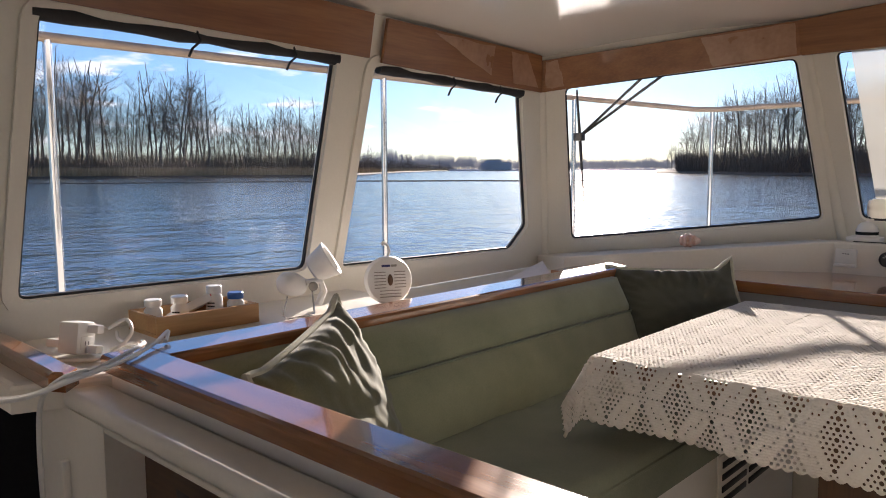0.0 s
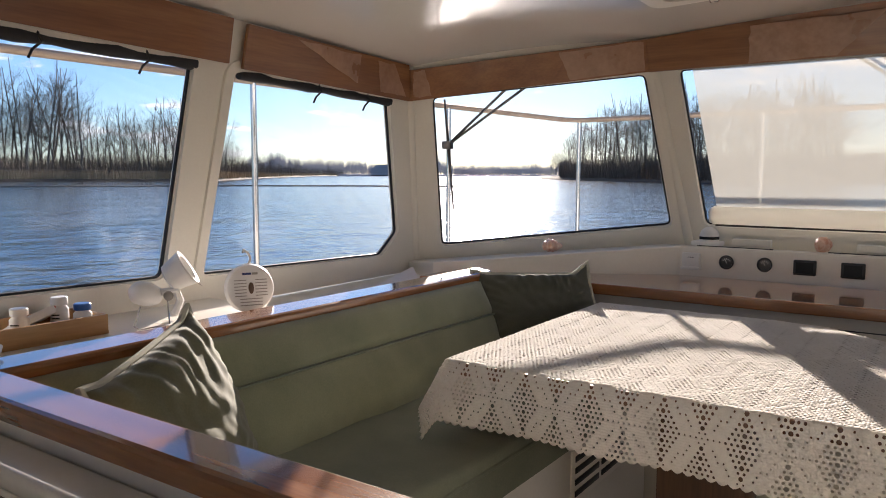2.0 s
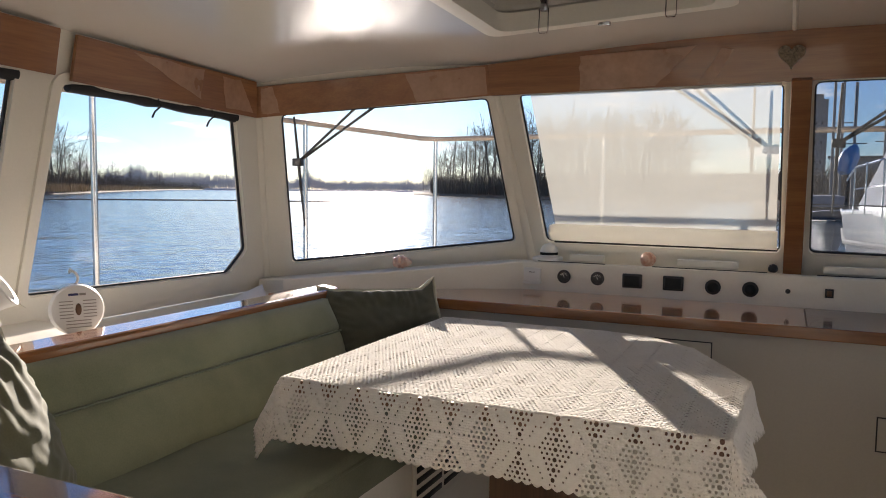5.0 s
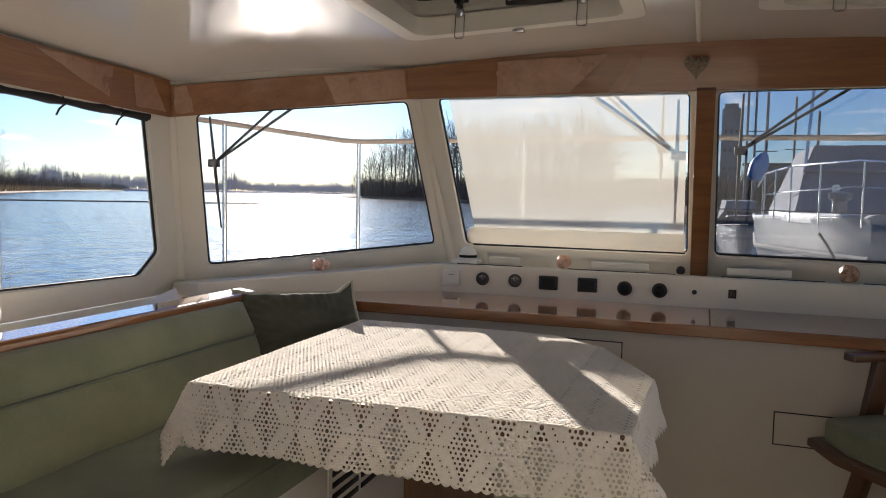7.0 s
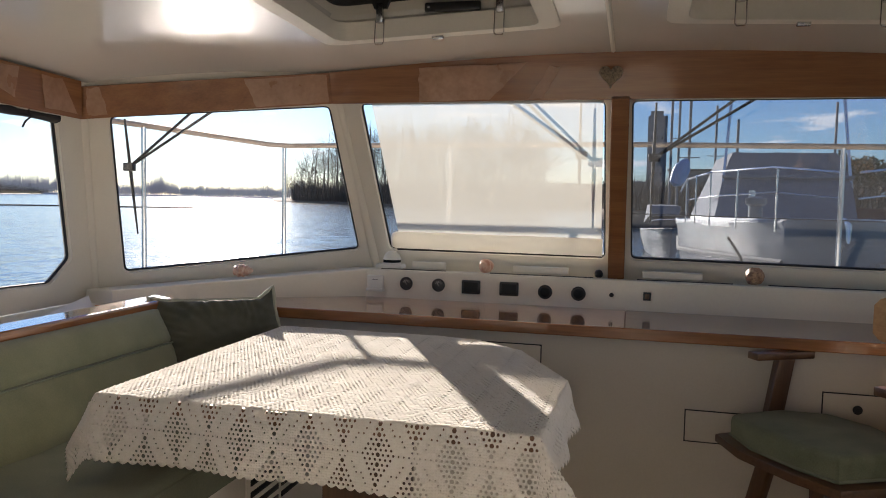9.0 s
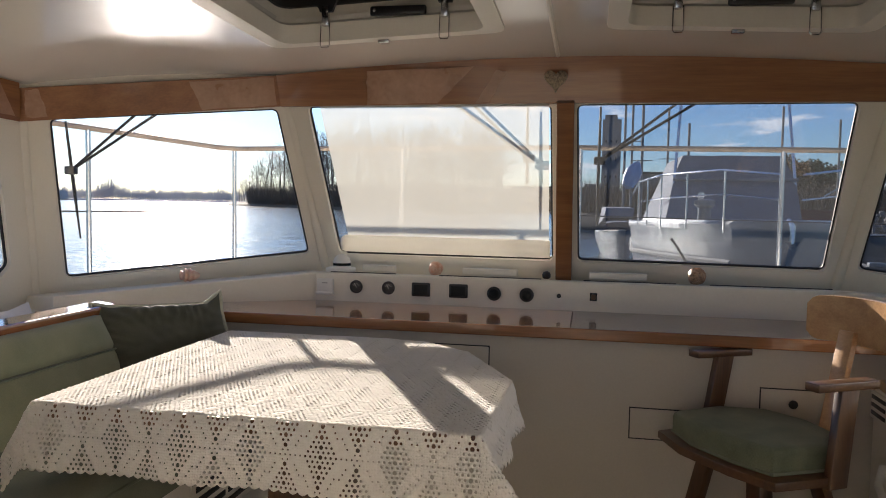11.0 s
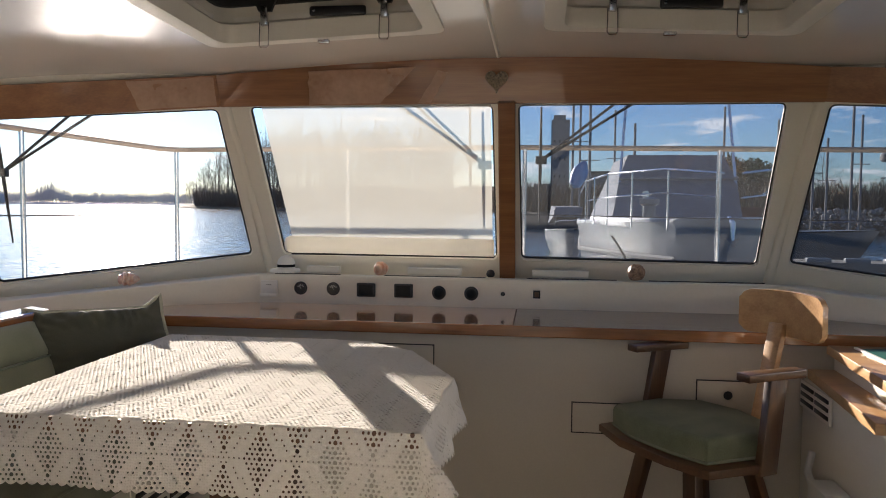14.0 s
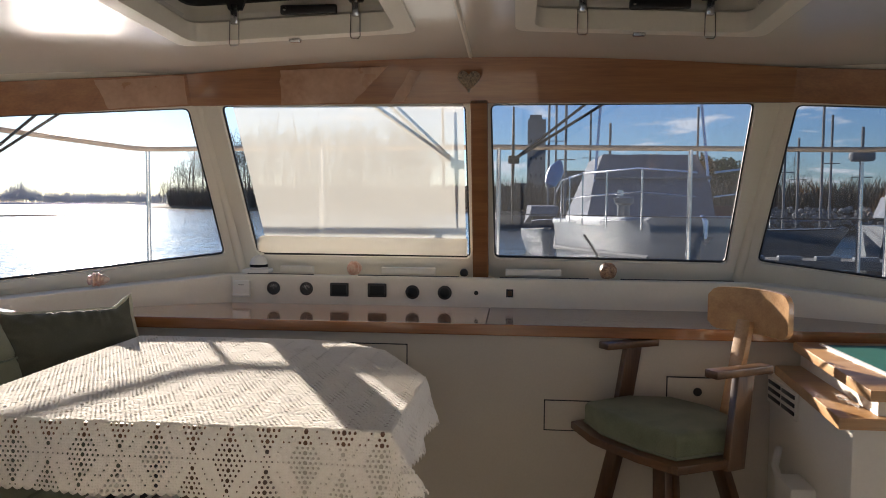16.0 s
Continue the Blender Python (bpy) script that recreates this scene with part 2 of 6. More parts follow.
def tube(pts, r, n=8, bm=None, closed=False, caps=True):
    """A round bar along pts; r may be a list of radii."""
    bm = bm or bmesh.new()
    pts = [Vector(p) for p in pts]
    rs = r if isinstance(r, (list, tuple)) else [r] * len(pts)
    rings, k = [], len(pts)
    prev = None
    for i, p in enumerate(pts):
        a = pts[i - 1] if (i or closed) else p
        b = pts[(i + 1) % k] if (i < k - 1 or closed) else p
        d = (b - a).normalized()
        if prev is None:
            u = d.orthogonal().normalized()
        else:
            u = (prev - d * prev.dot(d))
            u = u.normalized() if u.length > 1e-6 else d.orthogonal().normalized()
        prev = u
        w = d.cross(u)
        rings.append([bm.verts.new(p + (u * math.cos(q) + w * math.sin(q)) * rs[i]) for q in (2 * math.pi * j / n for j in range(n))])
    for i in range(k if closed else k - 1):
        a, b = rings[i], rings[(i + 1) % k]
        for j in range(n):
            bm.faces.new((a[j], a[(j + 1) % n], b[(j + 1) % n], b[j]))
    if caps and not closed:
        bm.faces.new(rings[0][::-1])
        bm.faces.new(rings[-1])
    return bm


def lathe(profile, n=24, m=None, bm=None):
    """A turned form about z from (radius, height) pairs."""
    bm = bm or bmesh.new()
    rings = []
    for r, z in profile:
        rings.append([bm.verts.new((r * math.cos(q), r * math.sin(q), z)) for q in (2 * math.pi * j / n for j in range(n))])
    for a, b in zip(rings, rings[1:]):
        for j in range(n):
            bm.faces.new((a[j], a[(j + 1) % n], b[(j + 1) % n], b[j]))
    bm.faces.new(rings[0][::-1])
    bm.faces.new(rings[-1])
    if m is not None:
        bmesh.ops.transform(bm, matrix=m, verts=[v for ring in rings for v in ring])
    return bm


def rounded(poly, r, n=4):
    """Rounds the corners of a 3D loop."""
    out, k = [], len(poly)
    for i in range(k):
        p, a, b = Vector(poly[i]), Vector(poly[i - 1]), Vector(poly[(i + 1) % k])
        da, db = (a - p), (b - p)
        q = min(r, da.length * 0.45, db.length * 0.45)
        s, e = p + da.normalized() * q, p + db.normalized() * q
        for j in range(n + 1):
            t = j / n
            out.append(s * (1 - t) ** 2 + p * 2 * t * (1 - t) + e * t ** 2)
    return out


def grown(loop, d):
    """A flat loop with each point moved outward by d."""
    c = sum(loop, Vector()) / len(loop)
    k = len(loop)
    nrm = sum(((loop[i] - c).cross(loop[(i + 1) % k] - c) for i in range(k)), Vector()).normalized()
    out = []
    for i in range(k):
        t = (loop[(i + 1) % k] - loop[i - 1]).normalized()
        out.append(loop[i] + t.cross(nrm) * d)
    return out

# ---- the cabin shell ----
XC = 0.385                              # centreline of the boat


def z_roof(x, y):
    d = abs(x - XC)
    drop = 0.045 * d * d if d < 0.6 else 0.0162 + 0.054 * (d - 0.6) + 0.127 * max(0.0, d - 1.2) ** 2
    return 2.003 - 0.03 * (y - 1.5) - drop


class Plane:
    def __init__(self, a, b, c):
        a, b, c = Vector(a), Vector(b), Vector(c)
        self.n = (b - a).cross(c - a).normalized()
        self.d = self.n.dot(a)

    def on(self, p):
        p = Vector(p)
        return p - self.n * (self.n.dot(p) - self.d)


def meet(p, q, z):
    """The point at height z on both planes."""
    m = Matrix((p.n, q.n, (0, 0, 1)))
    return m.inverted() @ Vector((p.d, q.d, z))


def flip(p):
    return Vector((2 * XC - p[0], p[1], p[2]))


def xl(y, z):
    return -1.7095 - 0.0287 * y + 0.1555 * z


PORT = Plane((xl(0, 1.1), 0, 1.1), (xl(2, 1.1), 2, 1.1), (xl(0, 1.9), 0, 1.9))
QUARTER = Plane((-1.505, 2.640, 1.131), (-0.684, 3.071, 1.228), (-0.727, 2.835, 1.797))
FRONT = Plane((-0.56, 3.098, 1.232), (1.35, 3.098, 1.232), (0.4, 2.852, 1.80))
STAR_Q = Plane(flip((-1.505, 2.640, 1.131)), flip((-0.727, 2.835, 1.797)), flip((-0.684, 3.071, 1.228)))
STAR = Plane(flip((xl(0, 1.1), 0, 1.1)), flip((xl(0, 1.9), 0, 1.9)), flip((xl(2, 1.1), 2, 1.1)))
ZB, ZT = 1.02, 2.05


def wall(name, plane, cells, out, label):
    """A flat wall made of cells, each an outline and one opening right through it; the inner face lies on the plane."""
    n = plane.n if plane.n.dot(Vector(out)) > 0 else -plane.n
    bm = bmesh.new()
    for outer, hole in cells:
        outer, hole = [plane.on(p) for p in outer], [plane.on(p) for p in hole]
        c = sum(hole, Vector()) / len(hole)
        u = (hole[0] - c).normalized()
        w = n.cross(u)

        def ang(p):
            return math.atan2((p - c).dot(w), (p - c).dot(u)) % (2 * math.pi)

        def rim(p):
            d = (p - c).normalized()
            best = None
            for i in range(len(outer)):
                a, b = outer[i - 1], outer[i]
                e = b - a
                den = d.cross(e).dot(n)
                if abs(den) < 1e-9:
                    continue
                t, s = (a - c).cross(e).dot(n) / den, (a - c).cross(d).dot(n) / den
                if t > 0 and -1e-6 <= s <= 1 + 1e-6 and (best is None or t < best):
                    best = t
            return c + d * best
        hs = sorted(hole, key=ang)
        cs = sorted(outer, key=ang)
        hv = [bm.verts.new(p) for p in hs]
        rv = [bm.verts.new(rim(p)) for p in hs]
        cv = [(ang(p), bm.verts.new(p)) for p in cs]
        for i in range(len(hs)):
            j = (i + 1) % len(hs)
            a0, a1 = ang(hs[i]), ang(hs[j])
            mid = [v for q, v in cv if (a0 < q < a1 if a0 < a1 else (q > a0 or q < a1))]
            bm.faces.new([hv[i], rv[i], *mid, rv[j], hv[j]])
    r = bmesh.ops.extrude_face_region(bm, geom=bm.faces[:])
    bmesh.ops.translate(bm, verts=[v for v in r["geom"] if isinstance(v, bmesh.types.BMVert)], vec=n * 0.022)
    for v in [v for v in bm.verts if not v.link_faces]:
        bm.verts.remove(v)
    return tagged(link(name, bm, CABIN_PAINT), label, "wall", kind="structure"), n


def window(name, plane, loop, n, mat, label):
    """The pane in its black gasket, with a moulded white frame round the opening."""
    win = empty(name, label, "window", kind="structure")
    loop = [plane.on(p) for p in loop]
    for nm, g0, g1, lift, dep, m in (("frame", 0.002, 0.034, -0.010, 0.018, CABIN_PAINT), ("gasket", -0.006, 0.001, 0.004, 0.008, RUBBER)):
        bm = bmesh.new()
        a, b = grown(loop, g0), grown(loop, g1)
        k = len(a)
        va, vb = [bm.verts.new(p + n * lift) for p in a], [bm.verts.new(p + n * lift) for p in b]
        wa, wb = [bm.verts.new(p + n * (lift + dep)) for p in a], [bm.verts.new(p + n * (lift + dep + (0.006 if nm == "frame" else 0))) for p in b]
        for i in range(k):
            j = (i + 1) % k
            for q in ((va[i], va[j], vb[j], vb[i]), (va[i], wa[i], wa[j], va[j]), (vb[i], vb[j], wb[j], wb[i])):
                bm.faces.new(q)
        link(nm, bm, m, win)
    bm = slab([p + n * 0.014 for p in grown(loop, -0.004)], n * 0.005)
    pane = link("pane", bm, mat, win)
    pane.visible_shadow = False
    return win


def lp(*pts, r=0.03):
    return rounded([Vector(p) for p in pts], r)


W1 = lp((-1.5, 0.572, 1.137), (-1.5, 0.614, 1.745), (-1.5, 1.390, 1.733), (-1.5, 1.340, 1.122), r=0.025)
W2 = lp((-1.6, 1.474, 1.130), (-1.5, 1.536, 1.722), (-1.5, 2.274, 1.703), (-1.6, 2.436, 1.195), (-1.6, 2.344, 1.108), r=0.02)
W3 = lp((-1.512, 2.636, 1.131), (-1.44, 2.466, 1.725), (-0.727, 2.835, 1.801), (-0.684, 3.071, 1.228), r=0.025)
W4 = lp((-0.556, 3.098, 1.232), (-0.606, 2.85, 1.81), (0.330, 2.85, 1.81), (0.338, 3.1, 1.226), r=0.025)
W5 = lp((0.434, 3.1, 1.226), (0.420, 2.85, 1.81), (1.361, 2.85, 1.81), (1.348, 3.1, 1.214), r=0.025)
W6 = [flip(p) for p in W3][::-1]
W7 = [flip(p) for p in W2][::-1]
W8 = [flip(p) for p in W1][::-1]


def corner(p, q):
    return meet(p, q, ZB), meet(p, q, ZT)


pq0, pq1 = corner(PORT, QUARTER)
qf0, qf1 = corner(QUARTER, FRONT)
sf0, sf1 = flip(qf0), flip(qf1)
ps0, ps1 = flip(pq0), flip(pq1)
YA = -1.6
pm0, pm1 = PORT.on((-1.58, 1.405, ZB)), PORT.on((-1.46, 1.47, ZT))
fm0, fm1 = FRONT.on((0.386, 3.19, ZB)), FRONT.on((0.376, 2.75, ZT))
aft0, aft1 = (-1.55, YA, ZB), (-1.4, YA, ZT)
wp, n_p = wall("wall_port", PORT, [([aft0, pm0, pm1, aft1], W1), ([pm0, pq0, pq1, pm1], W2)], (-1, 0, 0), "cream painted port cabin side with two raked windows")
wq, n_q = wall("wall_port_quarter", QUARTER, [([pq0, qf0, qf1, pq1], W3)], (-1, 1, 0), "cream painted angled cabin front corner with one window")
wf, n_f = wall("wall_front", FRONT, [([qf0, fm0, fm1, qf1], W4), ([fm0, sf0, sf1, fm1], W5)], (0, 1, 0), "cream painted raked cabin front with two windscreens")
wsq, n_sq = wall("wall_starboard_quarter", STAR_Q, [([sf0, ps0, ps1, sf1], W6)], (1, 1, 0), "cream painted angled cabin front corner with one window")
ws, n_s = wall("wall_starboard", STAR, [([flip(aft0), flip(pm0), flip(pm1), flip(aft1)], W8), ([flip(pm0), ps0, ps1, flip(pm1)], W7)], (1, 0, 0), "cream painted starboard cabin side with two windows")
window("window_1", PORT, W1, n_p, GLASS, "large clear side window with black rubber gasket")
window("window_2", PORT, W2, n_p, GLASS, "clear side window with a cut lower corner")
window("window_3", QUARTER, W3, n_q, GLASS, "clear angled front corner window facing the sun")
window("window_4", FRONT, W4, n_f, GLASS, "raked windscreen behind a cream roller blind")
window("window_5", FRONT, W5, n_f, SCREENED, "raked windscreen dimmed by a fine outer mesh")
window("window_6", STAR_Q, W6, n_sq, DIM_SCREEN, "angled corner window dimmed by a fine outer mesh")
window("window_7", STAR, W7, n_s, SCREENED, "starboard side window dimmed by a fine outer mesh")
# out of view; its screened glass is added to cut daylight from starboard
window("window_8", STAR, W8, n_s, SCREENED, "large unseen starboard side window with mesh added to dim it")

# rounded posts where the window planes meet
for nm, a, b in (("trim_port_corner", pq0, pq1), ("trim_front_port", qf0, qf1), ("trim_front_starboard", sf0, sf1), ("trim_starboard_corner", ps0, ps1)):
    inward = Vector((XC, 1.2, 0)) - Vector((a.x, a.y, 0))
    inward.normalize()
    bm = tube([a - inward * 0.012, b - inward * 0.012], 0.024, 14)
    tagged(link(nm, bm, CABIN_PAINT, smooth=True), "cream moulded corner post between the windows", "trim", kind="structure")

# aft bulkhead, out of view, its high slot sized to limit the fill light
bm = box((-1.75, YA - 0.06, 0), (-0.6, YA, 2.1))
box((1.4, YA - 0.06, 0), (2.55, YA, 2.1), bm=bm)
box((-0.6, YA - 0.06, 1.9), (1.4, YA, 2.1), bm=bm)
box((-0.6, YA - 0.06, 0), (1.4, YA, 1.52), bm=bm)
tagged(link("wall_aft", bm, CABIN_PAINT), "cream painted unseen aft bulkhead with a wide high slot", "wall", kind="structure")

# sides below the windows and the hull under the floor
bm = box((-1.78, YA, 0), (-1.70, 2.6, 1.03))
box((2.47, YA, 0), (2.55, 2.6, 1.03), bm=bm)
box((-1.7, 3.16, 0), (2.5, 3.24, 1.03), bm=bm)
tagged(link("wall_lower", bm, CABIN_PAINT), "cream painted hull sides below the windows", "wall", kind="structure")
tagged(link("floor", box((-1.8, YA - 0.06, -0.06), (2.57, 3.3, 0.0)), TEAK_X), "dark varnished wooden cabin sole", "floor", kind="structure")

# ceiling: crowned sheet with two square hatch openings
HATCHES = ((-0.50, 0.165, 1.70, 2.345), (0.555, 1.195, 1.70, 2.345))
xs = sorted({-1.75, 2.52, *(h for a in HATCHES for h in a[:2]), *[-1.6 + 0.2 * i for i in range(21)]})
ys = sorted({YA, 3.12, *(h for a in HATCHES for h in a[2:]), *[-1.4 + 0.4 * i for i in range(12)]})
bm = bmesh.new()


def roof_edge(x):
    """How far forward the roof reaches over the angled front."""
    return 2.84 - 0.481 * max(0.0, abs(x - XC) - 1.085)


grid = {}
for i, x in enumerate(xs):
    for j, y in enumerate(ys):
        yc = min(y, roof_edge(x))
        grid[i, j] = bm.verts.new((x, yc, z_roof(x, yc)))
for i in range(len(xs) - 1):
    for j in range(len(ys) - 1):
        cx, cy = (xs[i] + xs[i + 1]) / 2, (ys[j] + ys[j + 1]) / 2
        if not any(a < cx < b and c < cy < d for a, b, c, d in HATCHES):
            bm.faces.new((grid[i, j], grid[i + 1, j], grid[i + 1, j + 1], grid[i, j + 1]))
for v in [v for v in bm.verts if not v.link_faces]:
    bm.verts.remove(v)
bmesh.ops.remove_doubles(bm, verts=bm.verts, dist=0.0005)
r = bmesh.ops.extrude_face_region(bm, geom=bm.faces[:])
bmesh.ops.translate(bm, verts=[v for v in r["geom"] if isinstance(v, bmesh.types.BMVert)], vec=(0, 0, 0.07))
tagged(link("ceiling", bm, LINER, smooth=True), "white textured headliner with two roof hatches", "ceiling", kind="structure")

# window boards along the top
def valance(name, pts_lo, pts_hi, out, mat, label):
    """A thin upright board between a lower and an upper line."""
    loop = [Vector(p) for p in (pts_lo[0], pts_lo[1], pts_hi[1], pts_hi[0])]
    bm = slab(loop, Vector(out).normalized() * 0.014, 0.003)
    return tagged(link(name, bm, mat), label, "trim", kind="structure")


def inw(plane, p, n, d):
    return plane.on(p) - n * d


lab = "bamboo plywood window board with clear lacquer"
valance("trim_valance_port_aft", [inw(PORT, (-1.5, YA, 1.83), n_p, 0.03), inw(PORT, (-1.5, 1.492, 1.742), n_p, 0.03)],
        [inw(PORT, (-1.4, YA, 1.95), n_p, 0.03), inw(PORT, (-1.4, 1.500, 1.853), n_p, 0.03)], n_p, BAMBOO_Y, lab)
valance("trim_valance_port", [inw(PORT, (-1.5, 1.546, 1.733), n_p, 0.03), inw(PORT, (-1.5, 2.375, 1.705), n_p, 0.03)],
        [inw(PORT, (-1.4, 1.556, 1.847), n_p, 0.03), inw(PORT, (-1.4, 2.350, 1.823), n_p, 0.03)], n_p, BAMBOO_Y, lab)

qa, qb = inw(QUARTER, (-1.505, 2.405, 1.709), n_q, 0.03), inw(QUARTER, (-0.70, 2.803, 1.803), n_q, 0.03)
qc, qd = inw(QUARTER, (-1.49, 2.385, 1.824), n_q, 0.03), inw(QUARTER, (-0.70, 2.765, 1.915), n_q, 0.03)
valance("trim_valance_port_quarter", [qa, qb], [qc, qd], n_q, BAMBOO_X, lab)
valance("trim_valance_starboard_quarter", [flip(qa), flip(qb)], [flip(qc), flip(qd)], n_sq, BAMBOO_X, lab)
bm = bmesh.new()
N = 16
lo0, hi0 = qb, qd
cols = []
for i in range(N + 1):
    s = i / N
    x = qb.x + (2 * XC - 2 * qb.x) * s
    xt = qd.x + (2 * XC - 2 * qd.x) * s
    p = (x, qb.y, qb.z + 0.004 * math.sin(math.pi * s))
    q = (xt, qd.y - 0.005, qd.z + 0.052 * math.sin(math.pi * s))
    cols.append([bm.verts.new(v) for v in (p, q, (q[0], q[1] + 0.014, q[2]), (p[0], p[1] + 0.014, p[2]))])
for a, b in zip(cols, cols[1:]):
    for k in range(4):
        bm.faces.new((a[k], a[(k + 1) % 4], b[(k + 1) % 4], b[k]))
bm.faces.new(cols[0])
bm.faces.new(cols[-1])
tagged(link("trim_valance_front", bm, BAMBOO_X), lab, "trim", kind="structure")

# ledges, dash and counter
DASH = [(-1.43, 2.46), (-0.605, 2.94), (2 * XC + 0.605, 2.94), (2 * XC + 1.43, 2.46)]
bm = prism([*DASH, (2.6, 2.6), (1.6, 3.16), (-0.75, 3.16), (-1.72, 2.6)], 0.95, 1.157, 0.006)
for v in bm.verts:
    if v.co.z > 1.1:
        v.co.z -= 0.075 * max(0.0, abs(v.co.x - XC) - 0.99) / 0.83
tagged(link("dash_panel", bm, GELCOAT), "white moulded dash and ledge below the windscreens", "dashboard", kind="structure")
ct = empty("countertop", "glossy lacquered wooden counter of two boards along the windscreen", "countertop")
part("board", prism([(-1.10, 2.53), (0.4225, 2.53), (0.4225, 2.95), (-0.62, 2.945), (-1.40, 2.50), (-1.40, 2.33), (-1.17, 2.33)], 1.012, 1.045, 0.003), COUNTER, ct, "pale glossy board", smooth=False)
part("board", prism([(0.4255, 2.53), (2.05, 2.53), (2.05, 2.95), (0.4255, 2.95)], 1.012, 1.045, 0.003), COUNTER_DARK, ct, "darker brown glossy board", smooth=False)
link("nosing", box((-1.06, 2.521, 1.008), (2.04, 2.5295, 1.0455), 0.003), VARNISH_X, ct, "dark varnished front nosing")
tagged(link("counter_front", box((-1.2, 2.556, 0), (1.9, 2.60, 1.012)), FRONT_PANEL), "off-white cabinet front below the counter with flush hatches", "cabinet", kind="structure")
bm = prism([(-1.16, 0.60), (-1.16, 1.52), (-1.72, 1.52), (-1.72, 0.45), (-1.22, 0.45)], 1.0, 1.052, 0.01)
prism([(-1.16, 1.521), (-1.16, 2.38), (-1.43, 2.49), (-1.72, 2.6), (-1.72, 1.521)], 0.97, 1.018, 0.008, bm=bm)
tagged(link("side_ledge", bm, GELCOAT), "white moulded ledge under the port windows", "ledge", kind="structure")
bm = prism([(-1.17, 0.66), (-1.17, 2.36), (-1.065, 2.30), (-1.065, 0.66)], 1.060, 1.092, 0.009)
tagged(link("port_rail", bm, VARNISH_Y), "glossy varnished wooden cap rail behind the settee", "rail")
bm = prism([(-1.17, 0.585), (0.75, 0.585), (0.75, 0.672), (-1.17, 0.672)], 1.060, 1.092, 0.009)
tagged(link("aft_rail", bm, VARNISH_X), "glossy varnished wooden cap rail behind the settee", "rail")
bm = box((-1.16, 0.60, 0.3), (0.75, 0.655, 1.060))
box((-1.16, 0.6555, 0.9), (-1.09, 2.33, 1.060), bm=bm)
tagged(link("aft_partition", bm, GELCOAT), "white partition under the cap rail", "wall", kind="structure")

# pale crinkled patches on the window boards
PALE_PATCH = material("pale_crinkled_patch", (0.30, 0.155, 0.085), (0.44, 0.255, 0.160), 0.30, scale=14, fine=60, bump=0.6, dist=0.004, coat=0.4)


def board_patch(owner, pts, n):
    """A thin pale patch with a ragged edge on a board; n points out of the wood."""
    n = Vector(n).normalized()
    loop = []
    for i, p in enumerate(pts):
        a, b = Vector(p), Vector(pts[(i + 1) % len(pts)])
        for k in range(6):
            q = a.lerp(b, k / 6)
            loop.append(q + (b - a).normalized().cross(n) * 0.006 * noise.noise(q * 40) + n * 0.0006)
    link("pale_patch", slab(loop, n * 0.0012), PALE_PATCH, owner, "pale crinkled patch")


def on_front(x, z):
    t = (z - qb.z) / (qd.z - qb.z)
    return (x, qb.y + (qd.y - 0.005 - qb.y) * t, z)


board = bpy.data.objects["trim_valance_front"]
nf = Vector((0, -(qd.z - qb.z), -(qd.y - 0.005 - qb.y) * -1)).normalized()
board_patch(board, [on_front(-0.345, 1.925), on_front(-0.357, 1.810), on_front(-0.085, 1.812), on_front(0.055, 1.935)], nf)
board_patch(board, [on_front(0.055, 1.812), on_front(0.105, 1.814), on_front(0.172, 1.915), on_front(0.135, 1.922)], nf)


def on_quarter(s, v):
    return qa.lerp(qb, s).lerp(qc.lerp(qd, s), v)


board = bpy.data.objects["trim_valance_port_quarter"]
board_patch(board, [on_quarter(0.64, 0.95), on_quarter(0.68, 0.05), on_quarter(0.985, 0.05), on_quarter(0.985, 0.95)], -n_q)
board_patch(board, [on_quarter(0.02, 0.95), on_quarter(0.02, 0.10), on_quarter(0.10, 0.10), on_quarter(0.07, 0.95)], -n_q)
board = bpy.data.objects["trim_valance_port"]
pl0, pl1 = inw(PORT, (-1.5, 1.546, 1.733), n_p, 0.03), inw(PORT, (-1.5, 2.375, 1.705), n_p, 0.03)
ph0, ph1 = inw(PORT, (-1.4, 1.556, 1.847), n_p, 0.03), inw(PORT, (-1.4, 2.350, 1.823), n_p, 0.03)


def on_port(s, v):
    return pl0.lerp(pl1, s).lerp(ph0.lerp(ph1, s), v)


board_patch(board, [on_port(0.25, 0.93), on_port(0.62, 0.20), on_port(0.64, 0.95)], -n_p)
board_patch(board, [on_port(0.76, 0.92), on_port(0.78, 0.10), on_port(0.97, 0.12), on_port(0.88, 0.92)], -n_p)

# ---- settee ----
settee = empty("settee", "sage green suede settee on a white moulded base", "settee")
part("plinth", box((-1.16, 0.66, 0.0), (-0.585, 2.55, 0.70), 0.006), GELCOAT, settee)
grille = part("vent_grille", box((-0.588, 1.93, 0.50), (-0.580, 2.33, 0.66), 0.003), GELCOAT, settee, "white louvred vent grille")
for i in range(4):
    for j in range(2):
        y0 = 1.95 + 0.19 * j
        part("slot", box((-0.582, y0, 0.52 + 0.034 * i), (-0.577, y0 + 0.17, 0.538 + 0.034 * i), 0.002), BLACK, grille)


